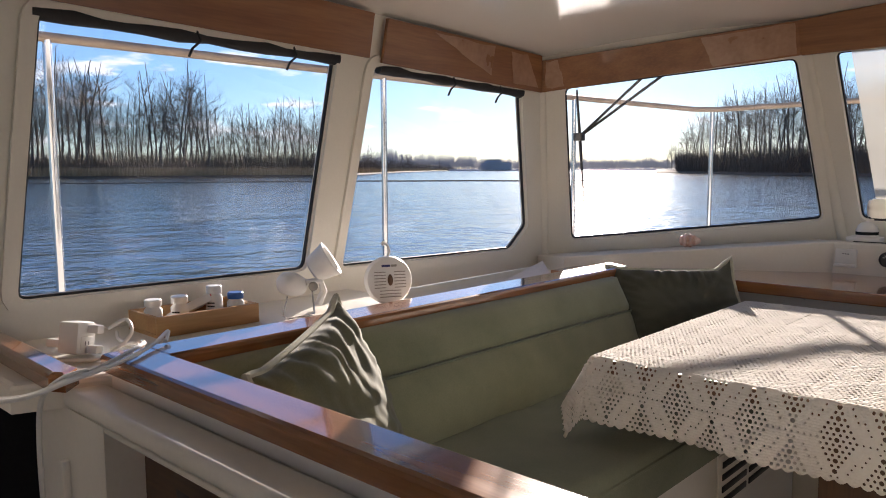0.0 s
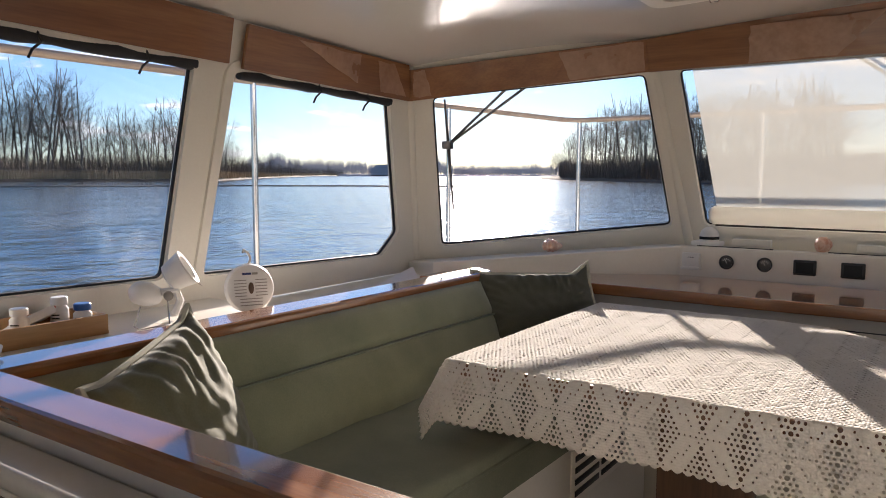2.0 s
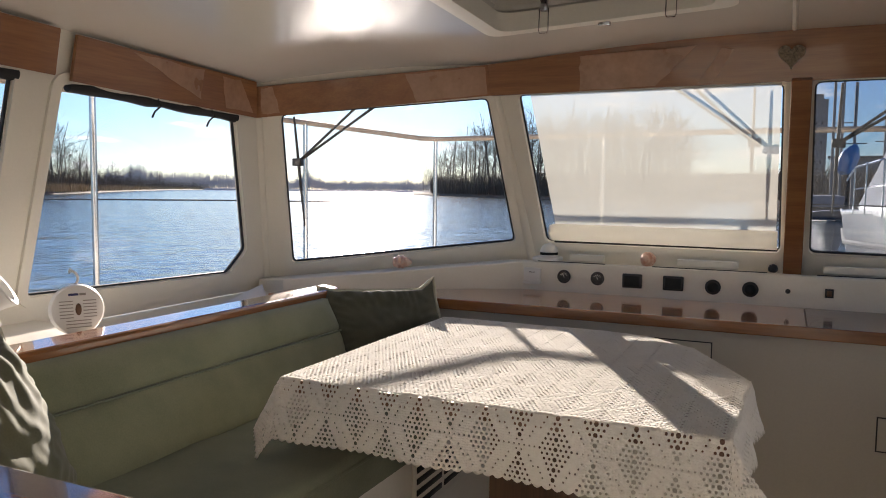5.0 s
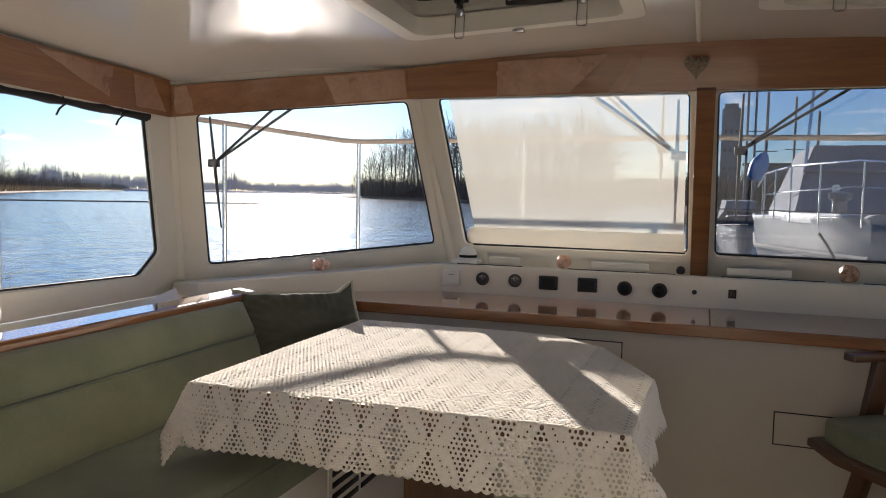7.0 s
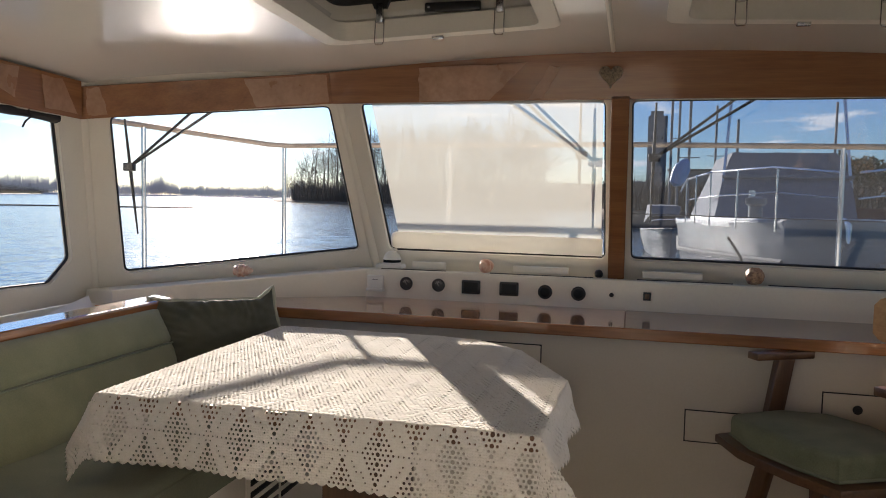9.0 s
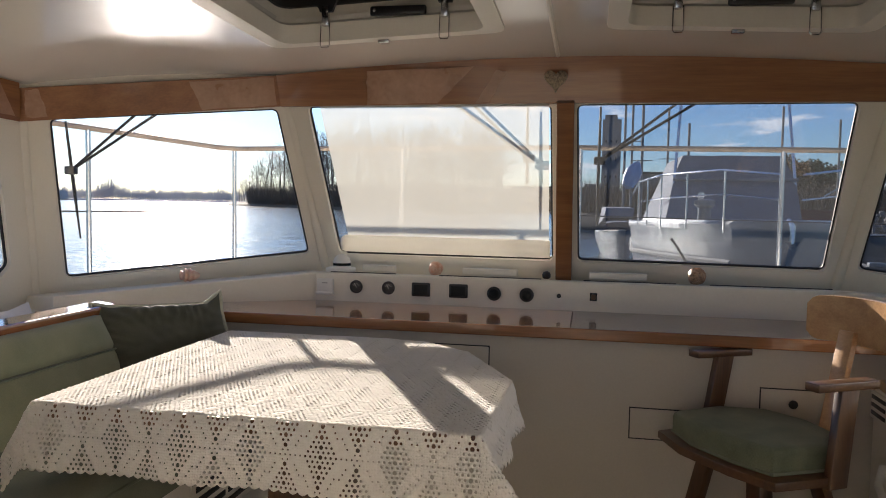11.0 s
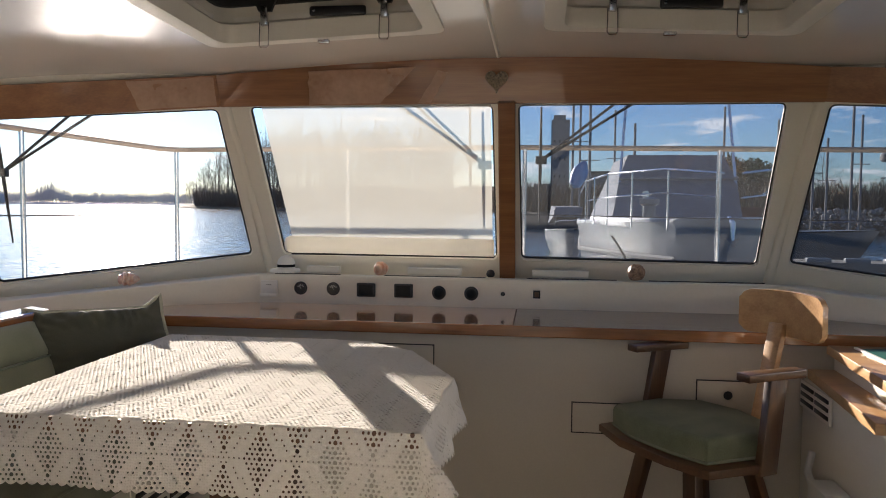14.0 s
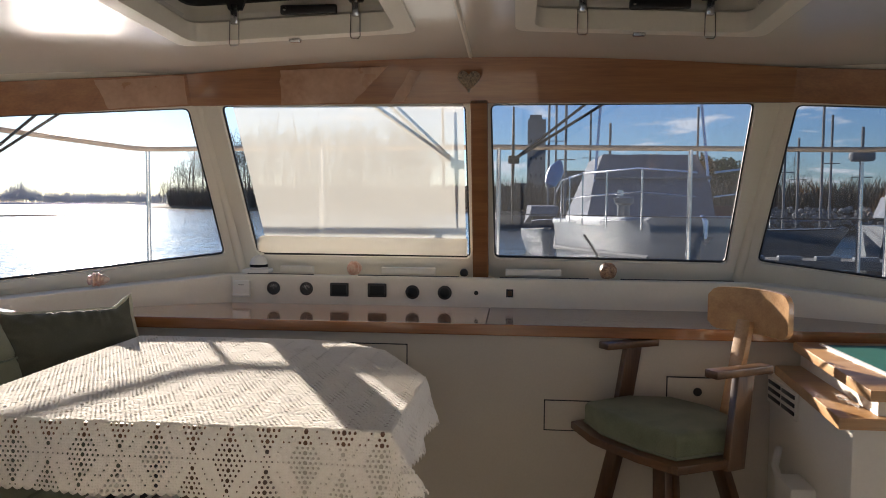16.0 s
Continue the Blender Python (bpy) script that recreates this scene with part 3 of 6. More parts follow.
def puff(pts_fn, nu, nv, bm=None):
    """A closed cushion skin from a front and a back sheet over (u, v) in -1..1."""
    bm = bm or bmesh.new()
    rows = {}
    for side in (1, -1):
        for i in range(nu + 1):
            for j in range(nv + 1):
                u, v = -1 + 2 * i / nu, -1 + 2 * j / nv
                rim = i in (0, nu) or j in (0, nv)
                key = (i, j, 0 if rim else side)
                if key not in rows:
                    rows[key] = bm.verts.new(pts_fn(u, v, 0 if rim else side))
        for i in range(nu):
            for j in range(nv):
                q = [rows[(a, b, 0 if (a in (0, nu) or b in (0, nv)) else side)] for a, b in ((i, j), (i + 1, j), (i + 1, j + 1), (i, j + 1))]
                try:
                    bm.faces.new(q if side > 0 else q[::-1])
                except ValueError:
                    pass
    return bm


# seat: a soft slab with rounded edges, slight sag and wrinkles
def soft_slab(x0, x1, y0, y1, z0, z1, r, nx, ny, wrinkle, seed):
    bm = bmesh.new()
    rows = []
    us = [0, 0.012, 0.03, 0.06] + [0.06 + 0.88 * i / nx for i in range(1, nx)] + [0.94, 0.97, 0.988, 1]
    vs = [0, 0.004, 0.01, 0.02] + [0.02 + 0.96 * i / ny for i in range(1, ny)] + [0.98, 0.99, 0.996, 1]
    top = []
    for v in vs:
        row = []
        for u in us:
            x, y = x0 + (x1 - x0) * u, y0 + (y1 - y0) * v
            e = min(x - x0, x1 - x, y - y0, y1 - y)
            k = min(1.0, e / r)
            h = z1 - r * (1 - math.sqrt(max(0.0, 1 - (1 - k) ** 2)))
            p = Vector((x, y, 0))
            h += k * (wrinkle * noise.noise(p * 4.5 + Vector((seed, 0, 0))) + 0.45 * wrinkle * noise.noise(Vector((x * 7, y * 19, seed))))
            row.append(bm.verts.new((x, y, h)))
        top.append(row)
    for a, b in zip(top, top[1:]):
        for i in range(len(us) - 1):
            bm.faces.new((a[i], a[i + 1], b[i + 1], b[i]))
    rim = [e for e in bm.edges if len(e.link_faces) == 1]
    r_ = bmesh.ops.extrude_edge_only(bm, edges=rim)
    low = [q for q in r_["geom"] if isinstance(q, bmesh.types.BMVert)]
    for q in low:
        q.co.z = z0
    return bm


cov = part("seat_cushion", soft_slab(-1.12, -0.545, 0.67, 2.55, 0.702, 0.812, 0.030, 16, 50, 0.006, 3), SUEDE_SEAT, settee, "dark green suede seat cushion, slightly creased")
part("piping", tube([(-0.547, 0.69, 0.785), (-0.545, 1.2, 0.785), (-0.545, 1.9, 0.785), (-0.547, 2.53, 0.785)], 0.005, 6), SUEDE_SEAT, cov)



def back_roll(y0, y1, z0, x0, z1, x1, bulge):
    bm = bmesh.new()
    ny, nz = 40, 12
    rows = []
    for i in range(ny + 1):
        y = y0 + (y1 - y0) * i / ny
        row = []
        for j in range(nz + 1):
            s = j / nz
            b = bulge * (1 - abs(2 * s - 1) ** 3.2)
            e = min(1.0, min(y - y0, y1 - y) / 0.03)
            w = 0.0035 * noise.noise(Vector((y * 6, s * 3, z0 * 9))) + 0.0015 * noise.noise(Vector((y * 22, s * 9, 2)))
            row.append(bm.verts.new((x0 + (x1 - x0) * s + b * e + w, y, z0 + (z1 - z0) * s)))
        for s, dx in ((1.0, -0.05), (0.0, -0.05)):
            row.append(bm.verts.new((x0 + (x1 - x0) * s + dx, y, z0 + (z1 - z0) * s)))
        rows.append(row)
    k = len(rows[0])
    for a, b in zip(rows, rows[1:]):
        for j in range(k):
            bm.faces.new((a[j], a[(j + 1) % k], b[(j + 1) % k], b[j]))
    bm.faces.new(rows[0])
    bm.faces.new(rows[-1])
    return bm


part("backrest_lower", back_roll(0.69, 2.19, 0.805, -0.935, 0.968, -0.99, 0.020), SUEDE, settee)
bk = part("backrest_upper", back_roll(0.69, 2.19, 0.970, -0.992, 1.068, -1.045, 0.018), SUEDE, settee)
part("seam_welt", tube([(-0.984, 0.70, 0.969), (-0.984, 1.6, 0.968), (-0.984, 2.18, 0.967)], 0.003, 6), SUEDE_SEAT, bk)


PIPING = material("pale_olive_piping", (0.40, 0.39, 0.30), (0.52, 0.50, 0.40), 0.85, scale=20)
PAD = material("grey_green_suede", (0.100, 0.118, 0.068), (0.205, 0.222, 0.140), 0.9, scale=9, fine=300, bump=0.15, sheen=0.1)


def pillow(name, a, b, c, fat, mat, label, seed, ears, creases=0.003):
    """A square cushion from its top corner a, the next corner b and the lower corner c, with piping and puckered corners."""
    a, b, c = Vector(a), Vector(b), Vector(c)
    o, e1, e2 = (b + c) / 2, (b - a) / 2, (c - a) / 2
    n = e1.cross(e2).normalized()

    def at(u, v, side):
        pu, pv = u * (1 - 0.03 * (1 - v * v)), v * (1 - 0.03 * (1 - u * u))
        h = ((1 - u * u) * (1 - v * v)) ** 0.42
        r = math.hypot(u, v)
        ang = math.atan2(v, u)
        fold = 0.0035 * (max(0.0, 1 - abs(1 - max(abs(u), abs(v))) * 2.0)) * math.sin(ang * 30 + 3 * noise.noise(Vector((u * 2, v * 2, seed))))
        wr = 0.012 * noise.noise(Vector((u * 1.6 + v * 2.5, v * 1.3 - u * 0.6, seed))) + 0.004 * noise.noise(Vector((u * 6, v * 6, seed + 4)))
        wr += creases * math.exp(-(v + 1) * 2.8) * math.sin(u * 27 + v * 6 + 9 * noise.noise(Vector((u * 2.2, v * 1.5, seed + 8))))
        ear = ears[u > 0] * max(0.0, abs(u) - 0.78) * max(0.0, -v - 0.78) / 0.0484
        sag = Vector((0, 0, -0.018)) * (1 - u * u) * (1 - v * v)
        return o + e1 * pu * (1 + 0.25 * ear) + e2 * (pv - ear) + n * side * (fat * h + (wr + fold) * min(1, h * 2.2)) + sag * 0.5

    th = empty(name, label, "cushion")
    part("cover", puff(at, 64, 48), mat, th)
    rim = [at(-1 + 2 * i / 24, -1, 0) for i in range(24)] + [at(1, -1 + 2 * i / 24, 0) for i in range(24)] + \
          [at(1 - 2 * i / 24, 1, 0) for i in range(24)] + [at(-1, 1 - 2 * i / 24, 0) for i in range(24)]
    part("piping", tube(rim, 0.0085, 8, closed=True), PIPING, th)
    return th


pillow("throw_pillow", (-1.062, 1.045, 1.130), (-0.85, 0.688, 1.078), (-0.905, 1.085, 0.80), 0.090, VELVET, "olive green velvet throw pillow leaning in the settee corner", 3, (0.10, 0.06), 0.0058)
pillow("throw_pillow", (-1.095, 2.218, 1.088), (-0.800, 2.505, 1.080), (-0.955, 2.130, 0.80), 0.055, VELVET_DARK, "dark olive velvet throw pillow upright in the corner", 9, (0.07, 0.27))

# ---- table with crochet cloth ----
TABLE = [(-0.69, 1.462), (0.285, 1.462), (0.297, 1.92), (0.135, 2.25), (-0.02, 2.375), (-0.16, 2.395), (-0.70, 2.39)]
table = empty("dining_table", "wooden pedestal dining table under a crochet cloth", "table")
part("tabletop", prism([(-0.20 + (x + 0.20) * 0.992, 1.93 + (y - 1.93) * 0.992) for x, y in TABLE], 0.970, 1.0, 0.006), TABLE_OAK, table)
part("pedestal", box((-0.31, 1.82, 0.04), (-0.10, 1.95, 0.97), 0.008), TEAK, table, "dark varnished square wooden pedestal")
part("base_plate", box((-0.45, 1.66, 0.0), (0.04, 2.12, 0.04), 0.008), TEAK_X, table)


def crochet():
    """The cloth: fine square mesh with openings cut out in a star and diamond lattice, draped over the table's edge."""
    poly = [Vector((x, y)) for x, y in TABLE]
    k = len(poly)

    def inside(p):
        return all((poly[(i + 1) % k] - poly[i]).cross(p - poly[i]) > 0 for i in range(k))

    def drape(x, y):
        p = Vector((x, y))
        if inside(p):
            return (x, y, 1.003 + 0.0012 * noise.noise(Vector((x * 14, y * 14, 0))))
        best, q, nr = 9, None, None
        for i in range(k):
            a, b = poly[i], poly[(i + 1) % k]
            e = b - a
            s = min(1, max(0, (p - a).dot(e) / e.length_squared))
            f = a + e * s
            d = (p - f).length
            if d < best:
                best, q, nr = d, f, Vector((e.y, -e.x)).normalized()
        if best < 1e-6:
            return (x, y, 1.003)
        o = (p - q).normalized()
        d = best
        along = q.x * 0.8 - q.y * 1.1
        wave = 0.5 + 0.5 * math.sin(along * 26 + 1.7 * noise.noise(Vector((q.x * 3, q.y * 3, 5))))
        flare = 0.006 * min(1, d / 0.02) + d * (0.06 + 0.16 * wave * min(1, d / 0.1))
        corner = abs(o.dot(nr))
        flare += (1 - corner) * d * 0.35
        drop = math.sqrt(max(d * d - flare * flare * 0.5, 0))
        return (q.x + o.x * flare, q.y + o.y * flare, 1.003 - drop + 0.004 * math.exp(-d / 0.012) - 0.004)

    P = 0.150                                   # motif repeat
    dx, dy = P / 14, P / 16
    nx, ny = 114, 125
    x0, y0 = -0.48 - 32 * dx, 1.402 - 7.5 * dy    # fields stand on x = -0.48 + k P, stars between them
    verts, faces, index = [], [], {}

    def put(key, x, y):
        """A shared lattice point; the outermost ones bulge out in scallops."""
        if key not in index:
            i, j = key
            if j in (0, 4 * ny):
                y += (1 if j else -1) * 0.006 * abs(math.sin(math.pi * (x - x0) / (2 * dx)))
            if x < x0 + dx * 0.6 or x > x0 + (nx - 0.6) * dx:
                x += (-1 if x < 0 else 1) * 0.006 * abs(math.sin(math.pi * (y - y0) / (2 * dy)))
            index[key] = len(verts)
            verts.append(drape(x, y))
        return index[key]

    def wrap(v):
        return (v + 0.5) % 1 - 0.5

    def opening(u, v):
        """Radius of the opening at motif place u, v (in repeats): fields of round holes, dotted star rays, solid petals."""
        best = 0.0
        for ou, ov in ((0.0, 0.0), (0.5, 0.5)):
            fu, fv = abs(wrap(u - ou)), abs(wrap(v - ov))
            if fv < 0.40 and fu < 0.275 - 0.55 * fv:
                best = max(best, 0.0046 if fu < 0.02 else 0.0029 - 0.0024 * max(0.0, fu - 0.16))
            su, sv = wrap(u - ou - 0.5), wrap(v - ov)
            if math.hypot(su, sv) < 0.36 and (abs(abs(su) - abs(sv)) < 0.0358 or abs(su) < 0.02 or abs(sv) < 0.02):
                best = max(best, 0.0020)
        return best

    for j in range(ny):
        off = 2 * (j % 2)
        for i in range(nx):
            ci, cj = 4 * i + off, 4 * j             # lower corner in quarter steps
            x, y = x0 + (i + off / 4) * dx, y0 + j * dy
            ring = [((ci + a, cj + b), x + a / 4 * dx, y + b / 4 * dy) for a, b in ((0, 0), (2, 0), (4, 0), (4, 2), (4, 4), (2, 4), (0, 4), (0, 2))]
            outer = [put(*r) for r in ring]
            mx_, my_ = x + dx / 2, y + dy / 2
            r = opening((mx_ + 0.48) / P, (my_ - 1.402) / P)
            if not r:
                c = len(verts)
                vx, vy, vz = drape(mx_, my_)
                verts.append((vx, vy - (0.0012 if vz < 0.98 else 0.0), vz + (0.0019 + 0.0006 * math.sin(i * 1.3 + j * 2.9) if vz > 0.99 else 0.0)))
                faces.extend((outer[k], outer[(k + 1) % 8], outer[(k + 2) % 8], c) for k in (1, 3, 5, 7))
                continue
            inner = []
            for a in range(8):
                th = math.radians(225 + 45 * a)
                inner.append(len(verts))
                verts.append(drape(mx_ + r * math.cos(th), my_ + r * math.sin(th)))
            faces.extend((outer[k], outer[(k + 1) % 8], inner[(k + 1) % 8], inner[k]) for k in range(8))
    me = bpy.data.meshes.new("tablecloth")
    me.from_pydata(verts, [], faces)
    me.materials.append(LACE)
    for p in me.polygons:
        p.use_smooth = True
    ob = new("tablecloth", me)
    so = ob.modifiers.new("thickness", "SOLIDIFY")
    so.thickness, so.offset = 0.0018, 1.0
    return tagged(ob, "cream crochet lace tablecloth with star motifs and scalloped edge", "tablecloth")


crochet()

# ---- helm stool ----
stool = empty("helm_stool", "dark teak swivel helm stool with green seat pad", "stool")
F, L, O = Vector((-0.843, -0.537, 0)), Vector((0.537, -0.843, 0)), Vector((0.921, 2.26, 0))


def st(f, l, z):
    return O + F * f + L * l + Vector((0, 0, z))


def bar(a, b, w, d, side):
    """A flat bar from a to b, w wide along side and d thick."""
    a, b, side = Vector(a), Vector(b), Vector(side).normalized()
    ax = (b - a).normalized()
    q = ax.cross(side).normalized()
    loop = [a + side * w / 2 + q * d / 2, a - side * w / 2 + q * d / 2, a - side * w / 2 - q * d / 2, a + side * w / 2 - q * d / 2]
    return slab(loop, b - a, 0.003)


SEAT = [(0.107, -0.245), (0.149, -0.094), (0.141, 0.093), (0.111, 0.219), (-0.094, 0.241), (-0.23, 0.13), (-0.26, 0.0), (-0.23, -0.16), (-0.094, -0.25)]
bm = prism([tuple((O + F * f + L * l).xy) for f, l in SEAT], 0.742, 0.765, 0.006)
part("seat_frame", bm, TEAK_X, stool)
bm = prism([tuple((O + F * (f * 0.86 - 0.010) + L * (l * 0.85)).xy) for f, l in SEAT], 0.766, 0.836, 0.022, seg=4)
pad = part("seat_pad", bm, PAD, stool, "sage green suede seat pad")
part("seat_welt", tube([(*(O + F * (f * 0.865 - 0.010) + L * (l * 0.855)).xy, 0.772) for f, l in SEAT], 0.004, 6, closed=True), SUEDE_SEAT, pad)
for sgn in (-1, 1):
    part("arm_post", bar(st(-0.075, 0.232 * sgn, 0.735), st(-0.115, 0.222 * sgn, 0.985), 0.062, 0.024, F), TEAK, stool)
    part("armrest", bar(st(-0.205, 0.22 * sgn, 0.995), st(0.005, 0.22 * sgn, 0.998), 0.045, 0.022, L), TEAK_X, stool)
part("back_post", bar(st(-0.235, 0.05, 0.74), st(-0.30, 0.065, 1.10), 0.05, 0.022, L), OAK, stool)
bm = bmesh.new()
nb = 20
rows = []
for i in range(nb + 1):
    s = -1 + 2 * i / nb
    half = 0.066 * (1 - 0.06 * s ** 4) * (1 - 0.35 * max(0.0, (abs(s) - 0.8) / 0.2) ** 2)
    f = -0.315 + 0.03 * s * s
    l = 0.146 * s + 0.085
    zc = 1.130 - 0.004 * s * s
    rows.append([bm.verts.new(st(f + df, l, zc + dz)) for df, dz in ((0.011, -half), (0.011, half), (-0.011, half), (-0.011, -half))])
for a, b in zip(rows, rows[1:]):
    for j in range(4):
        bm.faces.new((a[j], a[(j + 1) % 4], b[(j + 1) % 4], b[j]))
bm.faces.new(rows[0])
bm.faces.new(rows[-1])
part("backrest", bm, OAK, stool, "light varnished curved backrest board")
for f, l in ((0.06, -0.12), (0.06, 0.12), (-0.2, 0.12), (-0.2, -0.12)):
    part("leg", bar(st(f * 0.8, l * 0.8, 0.72), st(f * 1.9 + 0.03, l * 1.9, 0.0), 0.05, 0.028, L), TEAK, stool)
part("swivel", lathe([(0.09, 0.705), (0.11, 0.715), (0.11, 0.742)], 20, Matrix.Translation((*st(-0.07, 0, 0).xy, 0))), BLACK, stool)

# ---- helm console ----
console = empty("helm_console", "white helm console with two stepped wooden tops", "console")
part("cabinet_body", box((1.345, 1.955, 0.0), (2.40, 2.552, 0.905), 0.01), GELCOAT, console)
bm = prism([(1.300, 1.925), (2.40, 1.925), (2.40, 2.53), (1.352, 2.53)], 0.905, 0.934, 0.004)
part("lower_shelf", bm, OAK, console, "light wooden shelf board")
part("riser", prism([(1.40, 1.95), (2.4, 1.95), (2.4, 2.53), (1.43, 2.53)], 0.934, 0.985), GELCOAT, console)
bm = prism([(1.352, 1.885), (2.40, 1.885), (2.40, 2.528), (1.405, 2.528)], 0.985, 1.012, 0.004)
part("worktop", bm, OAK, console, "varnished light wooden worktop")
vent = part("vent_panel", box((1.336, 2.30, 0.815), (1.3445, 2.545, 0.898), 0.002), GELCOAT, console)
for i in range(3):
    for j in range(2):
        y0 = 2.31 + 0.118 * j
        part("slot", box((1.3335, y0, 0.828 + 0.024 * i), (1.3375, y0 + 0.105, 0.840 + 0.024 * i), 0.001), BLACK, vent)
part("fixture_box", box((1.27, 2.14, 0.60), (1.344, 2.27, 0.675), 0.012), WHITE, console)
part("pipe", tube([(1.335, 2.42, 0.70), (1.31, 2.38, 0.655), (1.30, 2.30, 0.632), (1.285, 2.26, 0.63)], 0.011, 8), WHITE, console)
bm = prism([(1.47, 2.04), (2.2, 2.04), (2.2, 2.46), (1.47, 2.46)], 1.0125, 1.0155)
MAT_GREEN = material("green_cutting_mat", (0.006, 0.10, 0.075), (0.01, 0.125, 0.095), 0.55, scale=6, fine=80)
mat_th = tagged(link("cutting_mat", bm, MAT_GREEN), "dark green flat cutting mat on the helm worktop", "mat")
bm = prism([(1.462, 2.03), (1.472, 2.03), (1.472, 2.47), (1.462, 2.47)], 1.0125, 1.018)
tagged(link("ruler", bm, WHITE), "narrow white strip along the mat edge", "ruler")
gl = empty("reading_glasses", "clear reading glasses lying on the green mat", "glasses")
for i in range(2):
    c = Vector((1.545 + 0.05 * i, 2.12 - 0.03 * i, 1.040))
    part("lens", lathe([(0.020, -0.0015), (0.021, 0), (0.020, 0.0015)], 18, Matrix.Translation(c) @ pose(0, 0, 0, 80, 0, 30)), glass("lens_glass", (0.9, 0.95, 0.95), 0.2), gl)
    part("rim", tube([c + Vector((0.021 * math.cos(q) * 0.86, -0.021 * math.cos(q) * 0.5 * -1, 0.021 * math.sin(q))) for q in [math.pi * k / 8 for k in range(16)]], 0.0014, 5, closed=True), STEEL, gl)
part("temple", tube([(1.53, 2.13, 1.045), (1.58, 2.20, 1.03), (1.62, 2.26, 1.02)], 0.0016, 5), STEEL, gl)

# ---- dash instruments ----
DY = 2.9395


def face_on(x, z):
    """Pose on the dash face, local z towards the cabin."""
    return Matrix.Translation((x, DY, z)) @ pose(0, 0, 0, 90, 0, 0)


for x in (-0.433, -0.300):
    g = empty("gauge", "small round black gauge with a white scale in the dash", "gauge", group="dash gauges")
    part("bezel", lathe([(0.026, 0.0), (0.0262, 0.006), (0.023, 0.009), (0.021, 0.006), (0.0208, 0.003)], 28, face_on(x, 1.105)), BLACK, g)
    part("dial", lathe([(0.0205, 0.003), (0.0205, 0.0042)], 24, face_on(x, 1.105)), material("gauge_dial", (0.03, 0.03, 0.032), (0.06, 0.06, 0.062), 0.3), g)
    for i in range(5):
        a = radians(-60 + 30 * i)
        c = face_on(x, 1.105) @ Matrix.Rotation(a, 4, "Z") @ Matrix.Translation((0, 0.013, 0.0046))
        part("mark", box((-0.0011, -0.003, 0), (0.0011, 0.003, 0.0006), m=c), WHITE, g)
    part("needle", box((-0.0008, -0.004, 0.0044), (0.0008, 0.013, 0.0055), m=face_on(x, 1.105) @ Matrix.Rotation(radians(25), 4, "Z")), WHITE, g)
SCREEN = material("dark_display_glass", (0.016, 0.018, 0.02), (0.022, 0.024, 0.026), 0.2, bump=0.0)
SCREEN.node_tree.nodes["Principled BSDF"].inputs["Specular IOR Level"].default_value = 0.12
for x in (-0.167, -0.017):
    d = empty("dash_display", "square black instrument display in the dash", "display", group="dash displays")
    part("housing", box((-0.037, -0.027, 0), (0.037, 0.027, 0.012), 0.004, m=face_on(x, 1.104)), BLACK, d)
    part("screen", box((-0.028, -0.019, 0.012), (0.028, 0.019, 0.0132), m=face_on(x, 1.104)), SCREEN, d)
for x in (0.122, 0.248):
    s_ = empty("dash_socket", "round black power socket with cover in the dash", "socket", group="dash sockets")
    part("flange", lathe([(0.027, 0), (0.0275, 0.004), (0.025, 0.007), (0.019, 0.008)], 28, face_on(x, 1.099)), BLACK, s_)
    part("cap", lathe([(0.018, 0.008), (0.018, 0.015), (0.012, 0.020), (0.004, 0.0215)], 24, face_on(x, 1.099)), SCREEN, s_)
tagged(link("dash_plug", lathe([(0.0085, 0), (0.0085, 0.003), (0.003, 0.004)], 16, face_on(0.370, 1.100)), BLACK, smooth=True), "small round black blanking plug in the dash", "plug")
sw = empty("rocker_switch", "small brown rocker switch in the dash", "switch")
part("plate", box((-0.0135, -0.0155, 0), (0.0135, 0.0155, 0.003), 0.001, m=face_on(0.499, 1.101)), BLACK, sw)
part("rocker", box((-0.008, -0.010, 0.003), (0.008, 0.010, 0.007), 0.002, m=face_on(0.499, 1.101)), TEAK, sw)
sen = empty("alarm_sensor", "small white wall sensor box on the dash", "sensor")
part("case", box((-0.034, -0.030, 0), (0.034, 0.030, 0.020), 0.005, m=face_on(-0.560, 1.104)), WHITE, sen)
part("lower_lip", box((-0.036, -0.034, 0), (0.036, -0.022, 0.028), 0.004, m=face_on(-0.560, 1.104)), WHITE, sen)
for i in range(3):
    part("print_bar", box((-0.010 + 0.008 * i, 0.012, 0.0202), (-0.005 + 0.008 * i, 0.015, 0.0207), m=face_on(-0.560, 1.104)), BLACK, sen)
# dome light on the ledge
dome = empty("dome_compass", "small clear domed compass on a white base", "compass")
part("base", box((-0.575, 2.965, 1.158), (-0.465, 3.035, 1.176), 0.006), WHITE, dome)
part("cap", lathe([(0.036, 1.176), (0.036, 1.198), (0.030, 1.215), (0.018, 1.226), (0.004, 1.230)], 24, Matrix.Translation((-0.515, 3.0, 0))), WHITE, dome)
part("window_band", lathe([(0.0365, 1.183), (0.0365, 1.194)], 24, Matrix.Translation((-0.515, 3.0, 0))), SCREEN, dome)
